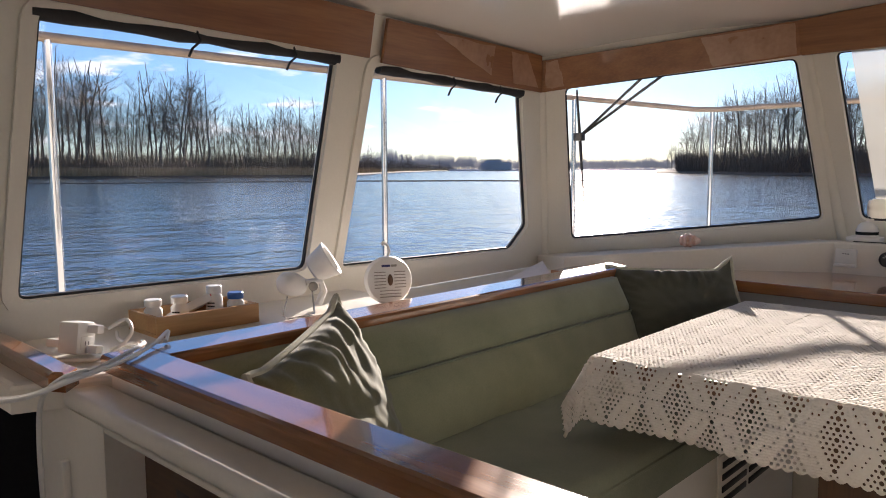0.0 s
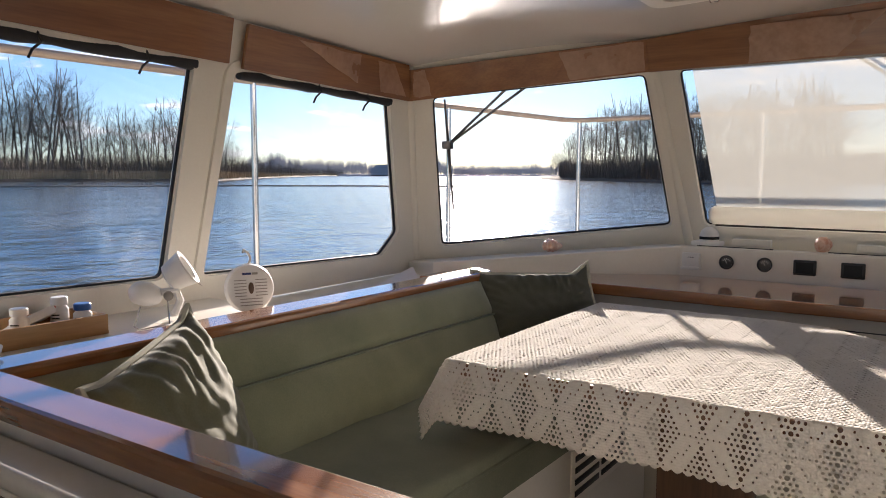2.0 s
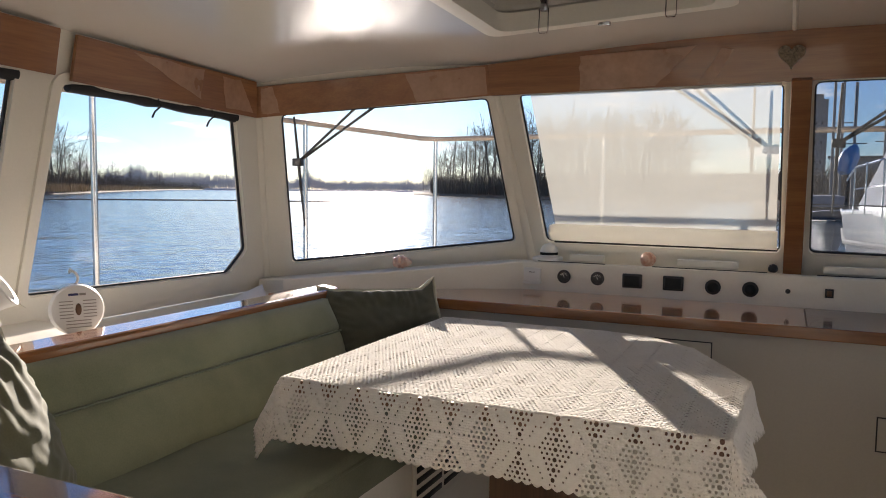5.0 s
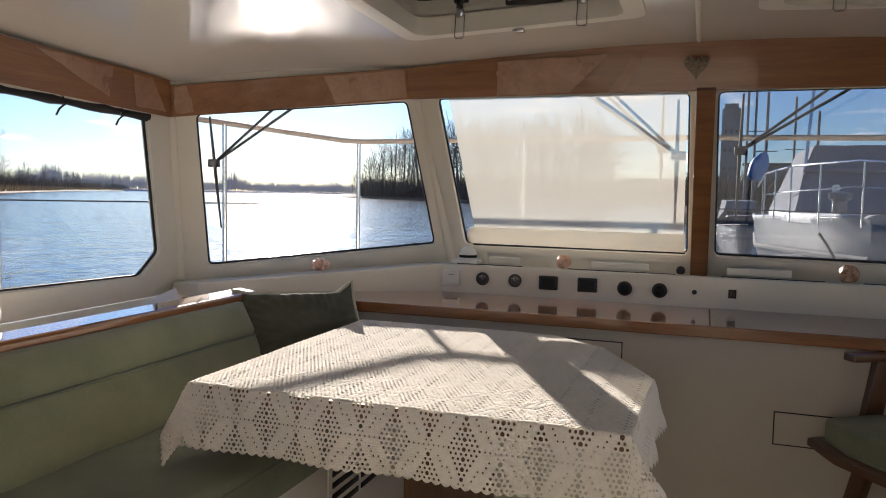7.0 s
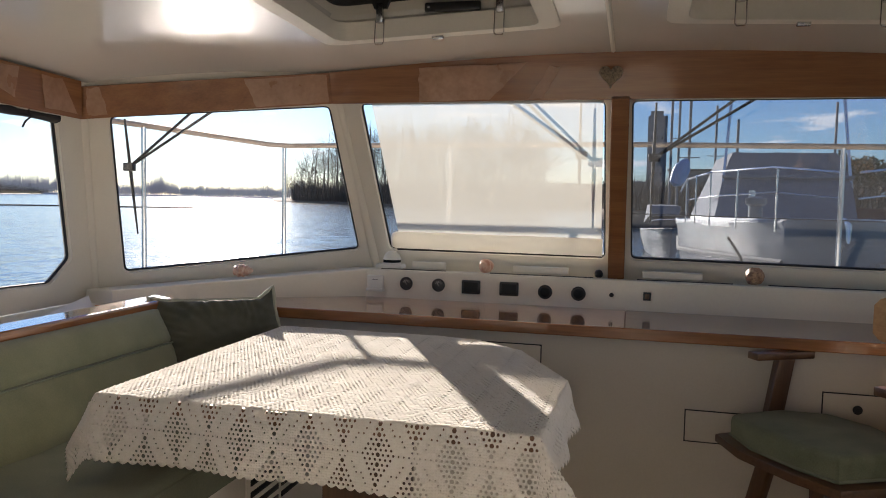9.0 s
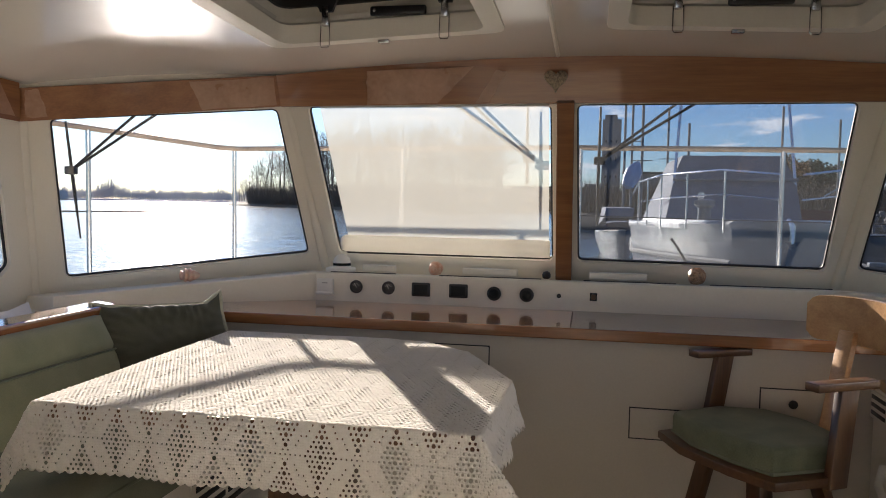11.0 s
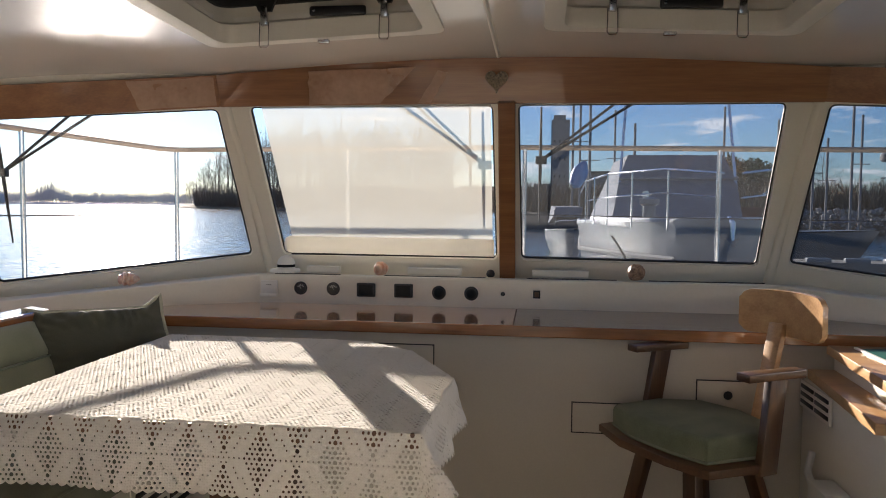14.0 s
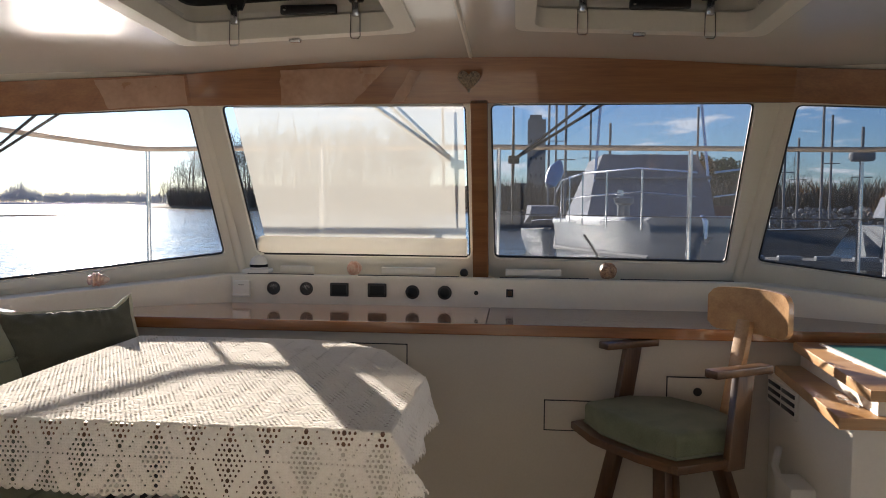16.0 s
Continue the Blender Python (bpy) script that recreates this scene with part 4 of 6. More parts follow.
# low white plates and dark slots along the ledge
for x0, x1, y in ((-0.44, -0.30, 3.03), (-0.02, 0.20, 3.03), (0.48, 0.70, 3.03)):
    tagged(link("ledge_plate", box((x0, y, 1.158), (x1, y + 0.03, 1.186), 0.004), GELCOAT), "low white cover plate on the windscreen ledge", "cover plate", group="ledge plates")
for x0, x1 in ((-0.55, -0.28), (-0.10, 0.30), (0.46, 0.80), (0.92, 1.34)):
    tagged(link("defrost_slot", box((x0, 2.966, 1.1575), (x1, 2.976, 1.1605)), BLACK), "thin dark slot in the windscreen ledge", "slot", group="ledge slots")


def shell(loc, size, turn, mat, label):
    """A ribbed conch-like seashell resting on its opening."""
    bm = bmesh.new()
    nu, nv = 26, 14
    rows = []
    for i in range(nu + 1):
        s = i / nu
        row = []
        for j in range(nv):
            a = 2 * math.pi * j / nv
            r = math.sin(math.pi * min(1, s * 1.02 + 0.02)) ** 0.55 * (1 - 0.45 * s)
            rib = 1 + 0.10 * math.sin(s * 30) + 0.10 * max(0, math.sin(a * 6)) * math.sin(s * 26)
            row.append(bm.verts.new(((s - 0.5) * 1.35, r * rib * 0.5 * math.cos(a), 0.42 + max(-0.40, r * rib * 0.52 * math.sin(a)))))
        rows.append(row)
    for a, b in zip(rows, rows[1:]):
        for j in range(nv):
            bm.faces.new((a[j], a[(j + 1) % nv], b[(j + 1) % nv], b[j]))
    bm.faces.new(rows[0])
    bm.faces.new(rows[-1])
    bmesh.ops.transform(bm, matrix=Matrix.Translation(loc) @ pose(0, 0, 0, 0, 0, turn) @ Matrix.Scale(size, 4), verts=bm.verts)
    return tagged(link("seashell", bm, mat, smooth=True), label, "seashell", group="seashells")


SHELL_PINK = material("mottled_pink_shell", (0.62, 0.26, 0.17), (0.80, 0.62, 0.48), 0.35, scale=45, fine=160)
SHELL_DARK = material("mottled_brown_shell", (0.10, 0.035, 0.02), (0.72, 0.48, 0.30), 0.35, scale=60, fine=160)
shell((-1.06, 2.765, 1.118), 0.062, 30, SHELL_PINK, "small mottled pink seashell on the ledge")
shell((-0.116, 2.995, 1.157), 0.064, 70, SHELL_PINK, "pink speckled seashell on the windscreen ledge")
shell((0.881, 2.995, 1.157), 0.074, 60, SHELL_DARK, "brown spotted seashell on the windscreen ledge")

# centre post, knob, heart, ceiling strip
post = bar((0.381, 3.085, 1.158), (0.381, 2.80, 1.815), 0.062, 0.05, (1, 0, 0))
tagged(link("trim_centre_post", post, BAMBOO_X), "varnished wooden post between the windscreens", "trim", kind="structure")
tagged(link("stop_knob", lathe([(0.010, 0), (0.016, 0.006), (0.017, 0.016), (0.012, 0.026), (0.003, 0.030)], 16, Matrix.Translation((0.318, 3.00, 1.158))), BLACK, smooth=True), "small round black knob beside the wooden post", "knob")
bm = bmesh.new()
ring = []
for i in range(40):
    a = 2 * math.pi * i / 40
    hx, hz = 16 * math.sin(a) ** 3 / 17, (13 * math.cos(a) - 5 * math.cos(2 * a) - 2 * math.cos(3 * a) - math.cos(4 * a)) / 17
    k = 1 + 0.05 * noise.noise(Vector((hx * 4, hz * 4, 1)))
    ring.append((hx * 0.043 * k, 0, hz * 0.043 * k))
hc = Vector((0.347, 2.735, 1.882))
bm = slab([hc + Vector(p) for p in ring], (0, 0.016, 0), 0.005)
PEBBLE = material("gravel_covered_heart", (0.10, 0.072, 0.05), (0.46, 0.37, 0.26), 0.8, scale=160, fine=400, bump=0.9, dist=0.006)
tagged(link("heart_ornament", bm, PEBBLE), "grey brown pebbled heart hung on the window board", "ornament")
bm = bmesh.new()
tube([(0.352, y, z_roof(0.352, y) - 0.001) for y in (2.74, 2.4, 2.0, 1.2, 0.2, YA)], 0.008, 6, bm=bm)
tagged(link("trim_ceiling_strip", bm, CABIN_PAINT), "thin white joint strip along the ceiling", "trim", kind="structure")

# hatch outlines and screws on the counter front
def frame_lines(name, x0, x1, z0, z1, label):
    th = empty(name, label, "hatch", group="flush hatches")
    y = 2.5555
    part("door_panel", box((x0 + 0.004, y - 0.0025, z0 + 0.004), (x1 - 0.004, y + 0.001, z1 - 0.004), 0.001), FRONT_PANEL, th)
    part("gap", box((x0, y - 0.0008, z0), (x1, y + 0.0005, z1)), BLACK, th)
    return th


frame_lines("locker_hatch", -0.28, 0.159, 0.80, 0.968, "flush white locker hatch in the counter front")
frame_lines("locker_hatch", 0.620, 0.90, 0.687, 0.792, "flush white locker hatch behind the stool")
h3 = frame_lines("locker_hatch", 1.018, 1.23, 0.74, 0.882, "flush white locker hatch with a round finger hole")
part("finger_hole", lathe([(0.014, 0), (0.014, 0.002), (0.012, 0.0022)], 18, Matrix.Translation((1.118, 2.5530, 0.833)) @ pose(0, 0, 0, 90)), BLACK, h3)
for x in (-0.578, -0.240):
    tagged(link("screw", lathe([(0.005, 0), (0.005, 0.001), (0.002, 0.0016)], 10, Matrix.Translation((x, 2.5558, 1.005)) @ pose(0, 0, 0, 90)), STEEL), "small countersunk screw in the white counter front", "screw", group="front screws")
tagged(link("trim_counter_joint", box((0.4228, 2.532, 1.014), (0.4252, 2.94, 1.0435)), TEAK), "dark joint line across the counter", "trim", kind="structure")

# ---- roof hatches ----
SMOKED = material("smoked_acrylic", (0.012, 0.012, 0.014), (0.02, 0.02, 0.023), 0.1)
for a, b, c, d in HATCHES:
    h = empty("roof_hatch", "white framed roof hatch with dark acrylic lid and wire clips", "hatch", group="roof hatches")
    zc = z_roof((a + b) / 2, d)
    z0, z1 = zc - 0.012, zc + 0.16
    loop = lambda g: rounded([Vector((a - g, c - g, 0)), Vector((b + g, c - g, 0)), Vector((b + g, d + g, 0)), Vector((a - g, d + g, 0))], 0.055)

    def band(l0, h0, l1, h1, bm):
        k = len(l0)
        p = [bm.verts.new((v.x, v.y, h0(v.x, v.y))) for v in l0]
        q = [bm.verts.new((v.x, v.y, h1(v.x, v.y))) for v in l1]
        for i in range(k):
            bm.faces.new((p[i], p[(i + 1) % k], q[(i + 1) % k], q[i]))
    lo = lambda off: (lambda x, y: z_roof(x, y) + off)
    bm = bmesh.new()
    band(loop(0.045), lo(0.0), loop(0.045), lo(-0.008), bm)
    band(loop(0.045), lo(-0.008), loop(0.010), lo(-0.014), bm)
    band(loop(0.010), lo(-0.014), loop(-0.012), lo(-0.012), bm)
    band(loop(-0.012), lo(-0.012), loop(-0.012), lo(0.045), bm)
    band(loop(-0.012), lo(0.045), loop(0.0), lo(0.055), bm)
    band(loop(0.0), lo(0.055), loop(0.006), lo(0.104), bm)
    bmesh.ops.remove_doubles(bm, verts=bm.verts, dist=0.0005)
    part("coaming", bm, CABIN_PAINT, h)
    bm = bmesh.new()
    band(loop(0.012), lo(0.102), loop(-0.004), lo(0.104), bm)
    band(loop(-0.004), lo(0.104), loop(0.0), lambda x, y: z1 - 0.015, bm)
    part("lid_seal", bm, RUBBER, h, "black rubber lid seal")
    part("lid", box((a - 0.03, c - 0.03, z1 - 0.02), (b + 0.03, d + 0.03, z1 + 0.01), 0.004), SMOKED, h, "dark smoked acrylic lid")
    bm = bmesh.new()
    band(loop(-0.002), lambda x, y: z1 - 0.022, loop(-0.05), lambda x, y: z1 - 0.022, bm)
    band(loop(-0.05), lambda x, y: z1 - 0.022, loop(-0.05), lambda x, y: z1 - 0.05, bm)
    part("lid_frame", bm, BLACK, h)
    w = b - a
    for s in (0.235, 0.80):
        x = a + w * s
        zz = z_roof(x, d)
        yy = d - 0.014
        cl = part("clip_plate", slab([(x - 0.042, yy - 0.002, zz + 0.125), (x + 0.042, yy - 0.002, zz + 0.125), (x + 0.020, yy - 0.002, zz + 0.075), (x - 0.020, yy - 0.002, zz + 0.075)], (0, -0.012, 0)), BLACK, h, "black clip plate")
        part("clip_lever", box((x - 0.011, yy - 0.024, zz + 0.03), (x + 0.011, yy - 0.008, zz + 0.09), 0.003), STEEL, cl)
        part("wire_loop", tube([(x - 0.014, yy - 0.018, zz + 0.04), (x - 0.015, yy - 0.022, zz - 0.028), (x - 0.010, yy - 0.022, zz - 0.036), (x + 0.010, yy - 0.022, zz - 0.036), (x + 0.015, yy - 0.022, zz - 0.028), (x + 0.014, yy - 0.018, zz + 0.04)], 0.0018, 6), STEEL, cl)
    x = a + w * 0.60
    hb = part("grip_bar", box((x - 0.10, d - 0.034, z_roof(x, d) + 0.045), (x + 0.075, d - 0.016, z_roof(x, d) + 0.074), 0.006), BLACK, h, "black plastic grip bar")
    part("bolt", lathe([(0.006, 0), (0.005, 0.003), (0.002, 0.004)], 10, Matrix.Translation((x - 0.085, d - 0.034, z_roof(x, d) + 0.06)) @ pose(0, 0, 0, 90)), STEEL, hb)
    part("latch", box((a + w * 0.5 - 0.018, d + 0.002, zc - 0.026), (a + w * 0.5 + 0.018, d + 0.022, zc - 0.010), 0.003), STEEL, h)

# ---- roller blind ----
BLIND = bpy.data.materials.new("cream_blind_fabric")
BLIND.use_nodes = True
nt = BLIND.node_tree
bs = nt.nodes["Principled BSDF"]
tr, tp, mix, mix2 = nt.nodes.new("ShaderNodeBsdfTranslucent"), nt.nodes.new("ShaderNodeBsdfTransparent"), nt.nodes.new("ShaderNodeMixShader"), nt.nodes.new("ShaderNodeMixShader")
tr.inputs["Color"].default_value = (0.36, 0.36, 0.33, 1)
tp.inputs["Color"].default_value = (0.95, 0.90, 0.82, 1)
bs.inputs["Base Color"].default_value, bs.inputs["Roughness"].default_value = (0.78, 0.75, 0.68, 1), 0.8
wv, nz_ = nt.nodes.new("ShaderNodeTexNoise"), nt.nodes.new("ShaderNodeMapRange")
wv.inputs["Scale"].default_value = 3.0
nz_.inputs["To Min"].default_value, nz_.inputs["To Max"].default_value = 0.50, 0.62
nt.links.new(wv.outputs["Fac"], nz_.inputs["Value"])
nt.links.new(nz_.outputs[0], mix.inputs["Fac"])
nt.links.new(bs.outputs[0], mix.inputs[1])
nt.links.new(tr.outputs[0], mix.inputs[2])
mix2.inputs["Fac"].default_value = 0.30
nt.links.new(mix.outputs[0], mix2.inputs[1])
nt.links.new(tp.outputs[0], mix2.inputs[2])
nt.links.new(mix2.outputs[0], nt.nodes["Material Output"].inputs["Surface"])
CREAM = material("cream_blind_tube", (0.70, 0.66, 0.56), (0.76, 0.72, 0.62), 0.45, scale=6)
ct_ = CREAM.node_tree
thin, thru = ct_.nodes.new("ShaderNodeBsdfTranslucent"), ct_.nodes.new("ShaderNodeMixShader")
thin.inputs["Color"].default_value = rgb((0.86, 0.84, 0.78))
thru.inputs["Fac"].default_value = 0.55
ct_.links.new(ct_.nodes["Principled BSDF"].outputs[0], thru.inputs[1])
ct_.links.new(thin.outputs[0], thru.inputs[2])
ct_.links.new(thru.outputs[0], ct_.nodes["Material Output"].inputs["Surface"])
bl = empty("roller_blind", "cream translucent roller blind pulled up from its lower roll", "blind")
bm = bmesh.new()
p0, p1 = (-0.556, 2.818, 1.838), (0.322, 2.818, 1.838)
q0, q1 = (-0.500, 3.036, 1.300), (0.322, 3.036, 1.300)
rows = []
for i in range(13):
    s = i / 12
    rows.append([bm.verts.new(Vector(p0).lerp(Vector(q0), s).lerp(Vector(p1).lerp(Vector(q1), s), t / 12) + Vector((0, 0.003 * noise.noise(Vector((t * 0.4, s * 3, 0))), 0))) for t in range(13)])
for a, b in zip(rows, rows[1:]):
    for t in range(12):
        bm.faces.new((a[t], a[t + 1], b[t + 1], b[t]))
fab = part("fabric", bm, BLIND, bl)
roll = part("roll", tube([(-0.505, 3.010, 1.275), (0.328, 3.010, 1.272)], 0.034, 24), CREAM, bl)
part("end_cap", tube([(-0.515, 3.010, 1.275), (-0.505, 3.010, 1.275)], 0.030, 20), WHITE, roll)
part("bottom_rail", box((-0.50, 3.018, 1.232), (0.33, 3.030, 1.246), 0.003), BLACK, bl)

# black rolled shade with hooks above the port windows
for y0, y1, z0, z1 in ((0.60, 1.40, 1.742, 1.728), (1.56, 2.29, 1.718, 1.694)):
    s_ = empty("rolled_shade", "rolled black window shade tied under the window board", "shade", group="rolled shades")
    pts = [PORT.on((-1.5, y0 + (y1 - y0) * i / 10, z0 + (z1 - z0) * i / 10 + 0.002 * (i % 2))) + n_p * 0.004 for i in range(11)]
    part("roll", tube(pts, [0.0165 + 0.003 * math.sin(i * 2.1) for i in range(11)], 10), RUBBER, s_)
    for t in (0.45, 0.8):
        p = Vector(pts[0]).lerp(Vector(pts[-1]), t)
        part("hook", tube([p + Vector((0.012, 0, 0.014)), p + Vector((0.022, 0.006, -0.012)), p + Vector((0.014, -0.012, -0.03)), p + Vector((0.010, -0.02, -0.05))], 0.0035, 6), BLACK, s_)

# ---- things on the port ledge ----
tray = empty("wooden_tray", "light bamboo tray holding pill bottles on the ledge", "tray")
T0 = Matrix.Translation((-1.437, 0.918, 1.053)) @ pose(0, 0, 0, 0, 0, -1)
BAM = wood("light_bamboo", (0.38, 0.20, 0.075), (0.54, 0.32, 0.13), 0.45, 0.1, 1)
part("bottom", box((-0.073, -0.128, 0), (0.073, 0.128, 0.008), m=T0), BAM, tray)
for lo_, hi_ in (((0.063, -0.128, 0.0), (0.073, 0.128, 0.046)), ((-0.073, -0.128, 0.0), (-0.063, 0.128, 0.046)), ((-0.063, -0.128, 0.008), (0.063, -0.118, 0.046)), ((-0.063, 0.118, 0.008), (0.063, 0.128, 0.046))):
    part("side", box(lo_, hi_, 0.002, m=T0), BAM, tray)
BLUE = material("blue_plastic_cap", (0.02, 0.10, 0.36), (0.03, 0.14, 0.44), 0.35)
for x, y, h, cap, lb in ((-0.01, -0.097, 0.066, WHITE, "small white pill bottle with white cap"), (0.0, -0.038, 0.068, WHITE, "white pill bottle with ribbed white cap"), (-0.035, 0.070, 0.076, WHITE, "white pill bottle with white cap"), (0.025, 0.093, 0.064, BLUE, "clear pill bottle with a blue cap")):
    bt = empty("pill_bottle", lb, "bottle", group="pill bottles")
    m = T0 @ Matrix.Translation((x, y, 0.008))
    part("body", lathe([(0.019, 0), (0.0205, 0.004), (0.0205, h * 0.62), (0.015, h * 0.72), (0.015, h * 0.78)], 20, m), WHITE, bt)
    part("cap", lathe([(0.0185, h * 0.76), (0.019, h * 0.78), (0.019, h * 0.97), (0.017, h)], 24, m), cap, bt)
    for i in range(2):
        part("print_bar", box((0.0198, -0.010, h * 0.34 + 0.008 * i), (0.0209, 0.008, h * 0.38 + 0.008 * i), m=m @ pose(0, 0, 0, 0, 0, -50)), BLACK if cap is not BLUE else TEAK, bt)
PAPER = material("white_card", (0.74, 0.72, 0.70), (0.80, 0.78, 0.76), 0.6, scale=20)
RED = material("red_print", (0.42, 0.015, 0.03), (0.50, 0.02, 0.04), 0.5)
mb = empty("medicine_box", "white and red cardboard medicine box in the tray", "box")
mm = T0 @ Matrix.Translation((-0.035, 0.012, 0.040)) @ pose(0, 0, 0, 14, -28, 8) @ Matrix.Scale(0.78, 4)
part("carton", box((-0.03, -0.09, -0.012), (0.03, 0.09, 0.012), 0.001, m=mm), PAPER, mb)
part("red_end", box((-0.0302, 0.055, -0.0122), (0.0302, 0.0902, 0.0122), m=mm), RED, mb)
for i in range(4):
    part("print_bar", box((-0.020 + 0.011 * i, -0.07, 0.0122), (-0.016 + 0.011 * i, 0.03 - 0.012 * i, 0.0126), m=mm), BLACK, mb)

# moisture absorber disc with hook
dh = empty("moisture_absorber", "round white hanging moisture absorber with slots and hook", "dehumidifier")
DM = Matrix.Translation((-1.318, 1.432, 1.116)) @ pose(0, 0, 0, 90, 0, 62) @ pose(0, 0, 0, -8)
part("shell", lathe([(0.058, -0.02), (0.066, -0.014), (0.067, 0.0), (0.062, 0.012), (0.052, 0.016), (0.01, 0.018)], 36, DM), WHITE, dh)
for i in range(9):
    y = 0.022 - 0.0085 * i
    for x0, x1 in (((-0.044, -0.012), (0.012, 0.044)) if i < 6 else ((-0.03, 0.03),)):
        part("slot", box((x0, y - 0.0012, 0.0155), (x1, y + 0.0012, 0.0185), m=DM), material("slot_shadow_grey", (0.30, 0.28, 0.25), (0.34, 0.32, 0.29), 0.7) if i == 0 and x0 < -0.03 else bpy.data.materials["slot_shadow_grey"], dh)
part("indicator", lathe([(0.006, 0.017), (0.0075, 0.020), (0.004, 0.022)], 14, DM @ Matrix.Diagonal((1, 2.1, 1, 1))), TEAK, dh)
part("logo_bar", box((-0.022, 0.036, 0.0155), (0.002, 0.042, 0.0178), m=DM), material("navy_print", (0.02, 0.03, 0.12), (0.03, 0.04, 0.15), 0.5), dh)
part("logo_bar", box((0.004, 0.036, 0.0155), (0.020, 0.042, 0.0178), m=DM), bpy.data.materials["slot_shadow_grey"], dh)
hk = [DM @ Vector((0.006 * math.sin(t * 5.2) * (1 if t < 0.6 else 2.2), 0.066 + 0.05 * t - (0.02 * max(0, t - 0.8) * 5), 0)) for t in [i / 10 for i in range(11)]]
part("hook", tube(hk, 0.0035, 7), WHITE, dh)

# clip fan / lamp with wire legs
fan = empty("clip_fan", "small white folding desk fan with wire legs", "fan")
part("motor_body", lathe([(0.012, -0.05), (0.030, -0.045), (0.036, -0.01), (0.034, 0.03), (0.022, 0.05), (0.010, 0.055)], 24, Matrix.Translation((-1.41, 1.175, 1.125)) @ Matrix.Scale(0.85, 4) @ pose(0, 0, 0, 75, 0, 20)), WHITE, fan)
part("neck", tube([(-1.395, 1.21, 1.125), (-1.38, 1.245, 1.13), (-1.385, 1.26, 1.10), (-1.39, 1.245, 1.065)], 0.010, 8), WHITE, fan)
hd = part("head", lathe([(0.022, -0.035), (0.036, -0.028), (0.042, 0.0), (0.047, 0.022), (0.046, 0.028), (0.036, 0.026), (0.030, 0.012)], 28, Matrix.Translation((-1.385, 1.258, 1.172)) @ pose(0, 0, 0, -38, 48, 0)), WHITE, fan)
part("grille_ring", tube([Matrix.Translation((-1.385, 1.258, 1.172)) @ pose(0, 0, 0, -38, 48, 0) @ Vector((0.047 * math.cos(q), 0.047 * math.sin(q), 0.026)) for q in [math.pi * k / 12 for k in range(24)]], 0.0025, 6, closed=True), WHITE, hd)
part("wire_leg", tube([(-1.38, 1.14, 1.10), (-1.33, 1.09, 1.065), (-1.325, 1.10, 1.055), (-1.335, 1.19, 1.055), (-1.37, 1.21, 1.115)], 0.0022, 6), STEEL, fan)
part("pivot", lathe([(0.012, 0), (0.012, 0.006), (0.009, 0.008)], 16, Matrix.Translation((-1.365, 1.21, 1.12)) @ pose(0, 0, 0, 90, 0, 60)), bpy.data.materials["slot_shadow_grey"], fan)

# power strip cube and cables
ps = empty("power_cube", "white mains adapter block with plugs on the ledge", "power adapter")
PM = Matrix.Translation((-1.352, 0.615, 1.088)) @ pose(0, 0, 0, -10, 0, 25) @ Matrix.Scale(0.76, 4)
part("block", box((-0.032, -0.032, -0.042), (0.032, 0.032, 0.042), 0.007, m=PM), WHITE, ps)
outlet = part("outlet", box((0.031, -0.02, -0.03), (0.034, 0.02, 0.005), 0.002, m=PM), WHITE, ps)
for y in (-0.006, 0.006):
    part("slot", box((0.0335, y - 0.0012, -0.018), (0.0345, y + 0.0012, -0.008), m=PM), BLACK, outlet)
for z in (0.025, -0.028):
    part("plug", box((0.034, -0.004, z - 0.011), (0.070, 0.020, z + 0.011), 0.004, m=PM), WHITE, ps)
part("plug", box((-0.09, -0.012, -0.03), (-0.032, 0.012, -0.008), 0.004, m=PM), WHITE, ps)


def cable(pts, r, label):
    """A flex through the given points, smoothed."""
    pts = [Vector(p) for p in pts]
    out = []
    for i in range(len(pts) - 1):
        a, b, c, d = pts[max(i - 1, 0)], pts[i], pts[i + 1], pts[min(i + 2, len(pts) - 1)]
        for k in range(6):
            t = k / 6
            out.append(0.5 * ((2 * b) + (c - a) * t + (2 * a - 5 * b + 4 * c - d) * t * t + (3 * b - a - 3 * c + d) * t ** 3))
    out.append(pts[-1])
    return tagged(link("power_cable", tube(out, r, 7), WHITE, smooth=True), label, "cable", group="power cables")


cable([(-1.295, 0.655, 1.108), (-1.26, 0.675, 1.128), (-1.235, 0.67, 1.10), (-1.26, 0.62, 1.06), (-1.31, 0.56, 1.058)], 0.0035, "thin white cable looping from the adapter")
cable([(-1.295, 0.655, 1.066), (-1.265, 0.69, 1.078), (-1.245, 0.69, 1.058), (-1.27, 0.62, 1.057), (-1.33, 0.57, 1.057)], 0.0035, "thin white cable lying on the ledge")
cable([(-1.15, 0.70, 1.097), (-1.185, 0.722, 1.108), (-1.13, 0.664, 1.100), (-1.06, 0.575, 1.098), (-1.03, 0.48, 1.090), (-1.03, 0.41, 1.078), (-1.10, 0.36, 1.07), (-1.22, 0.33, 1.06)], 0.0038, "thick white flex lying over the rail")
cable([(-1.36, 0.75, 1.058), (-1.24, 0.70, 1.08), (-1.15, 0.650, 1.098), (-1.08, 0.565, 1.096), (-1.05, 0.48, 1.086), (-1.05, 0.42, 1.075), (-1.12, 0.375, 1.068), (-1.24, 0.35, 1.056)], 0.0038, "white flex doubled back along the rail")
cable([(-1.48, 0.75, 1.058), (-1.40, 0.72, 1.058), (-1.32, 0.715, 1.058), (-1.25, 0.70, 1.06), (-1.21, 0.66, 1.062)], 0.0038, "white flex running behind the tray")
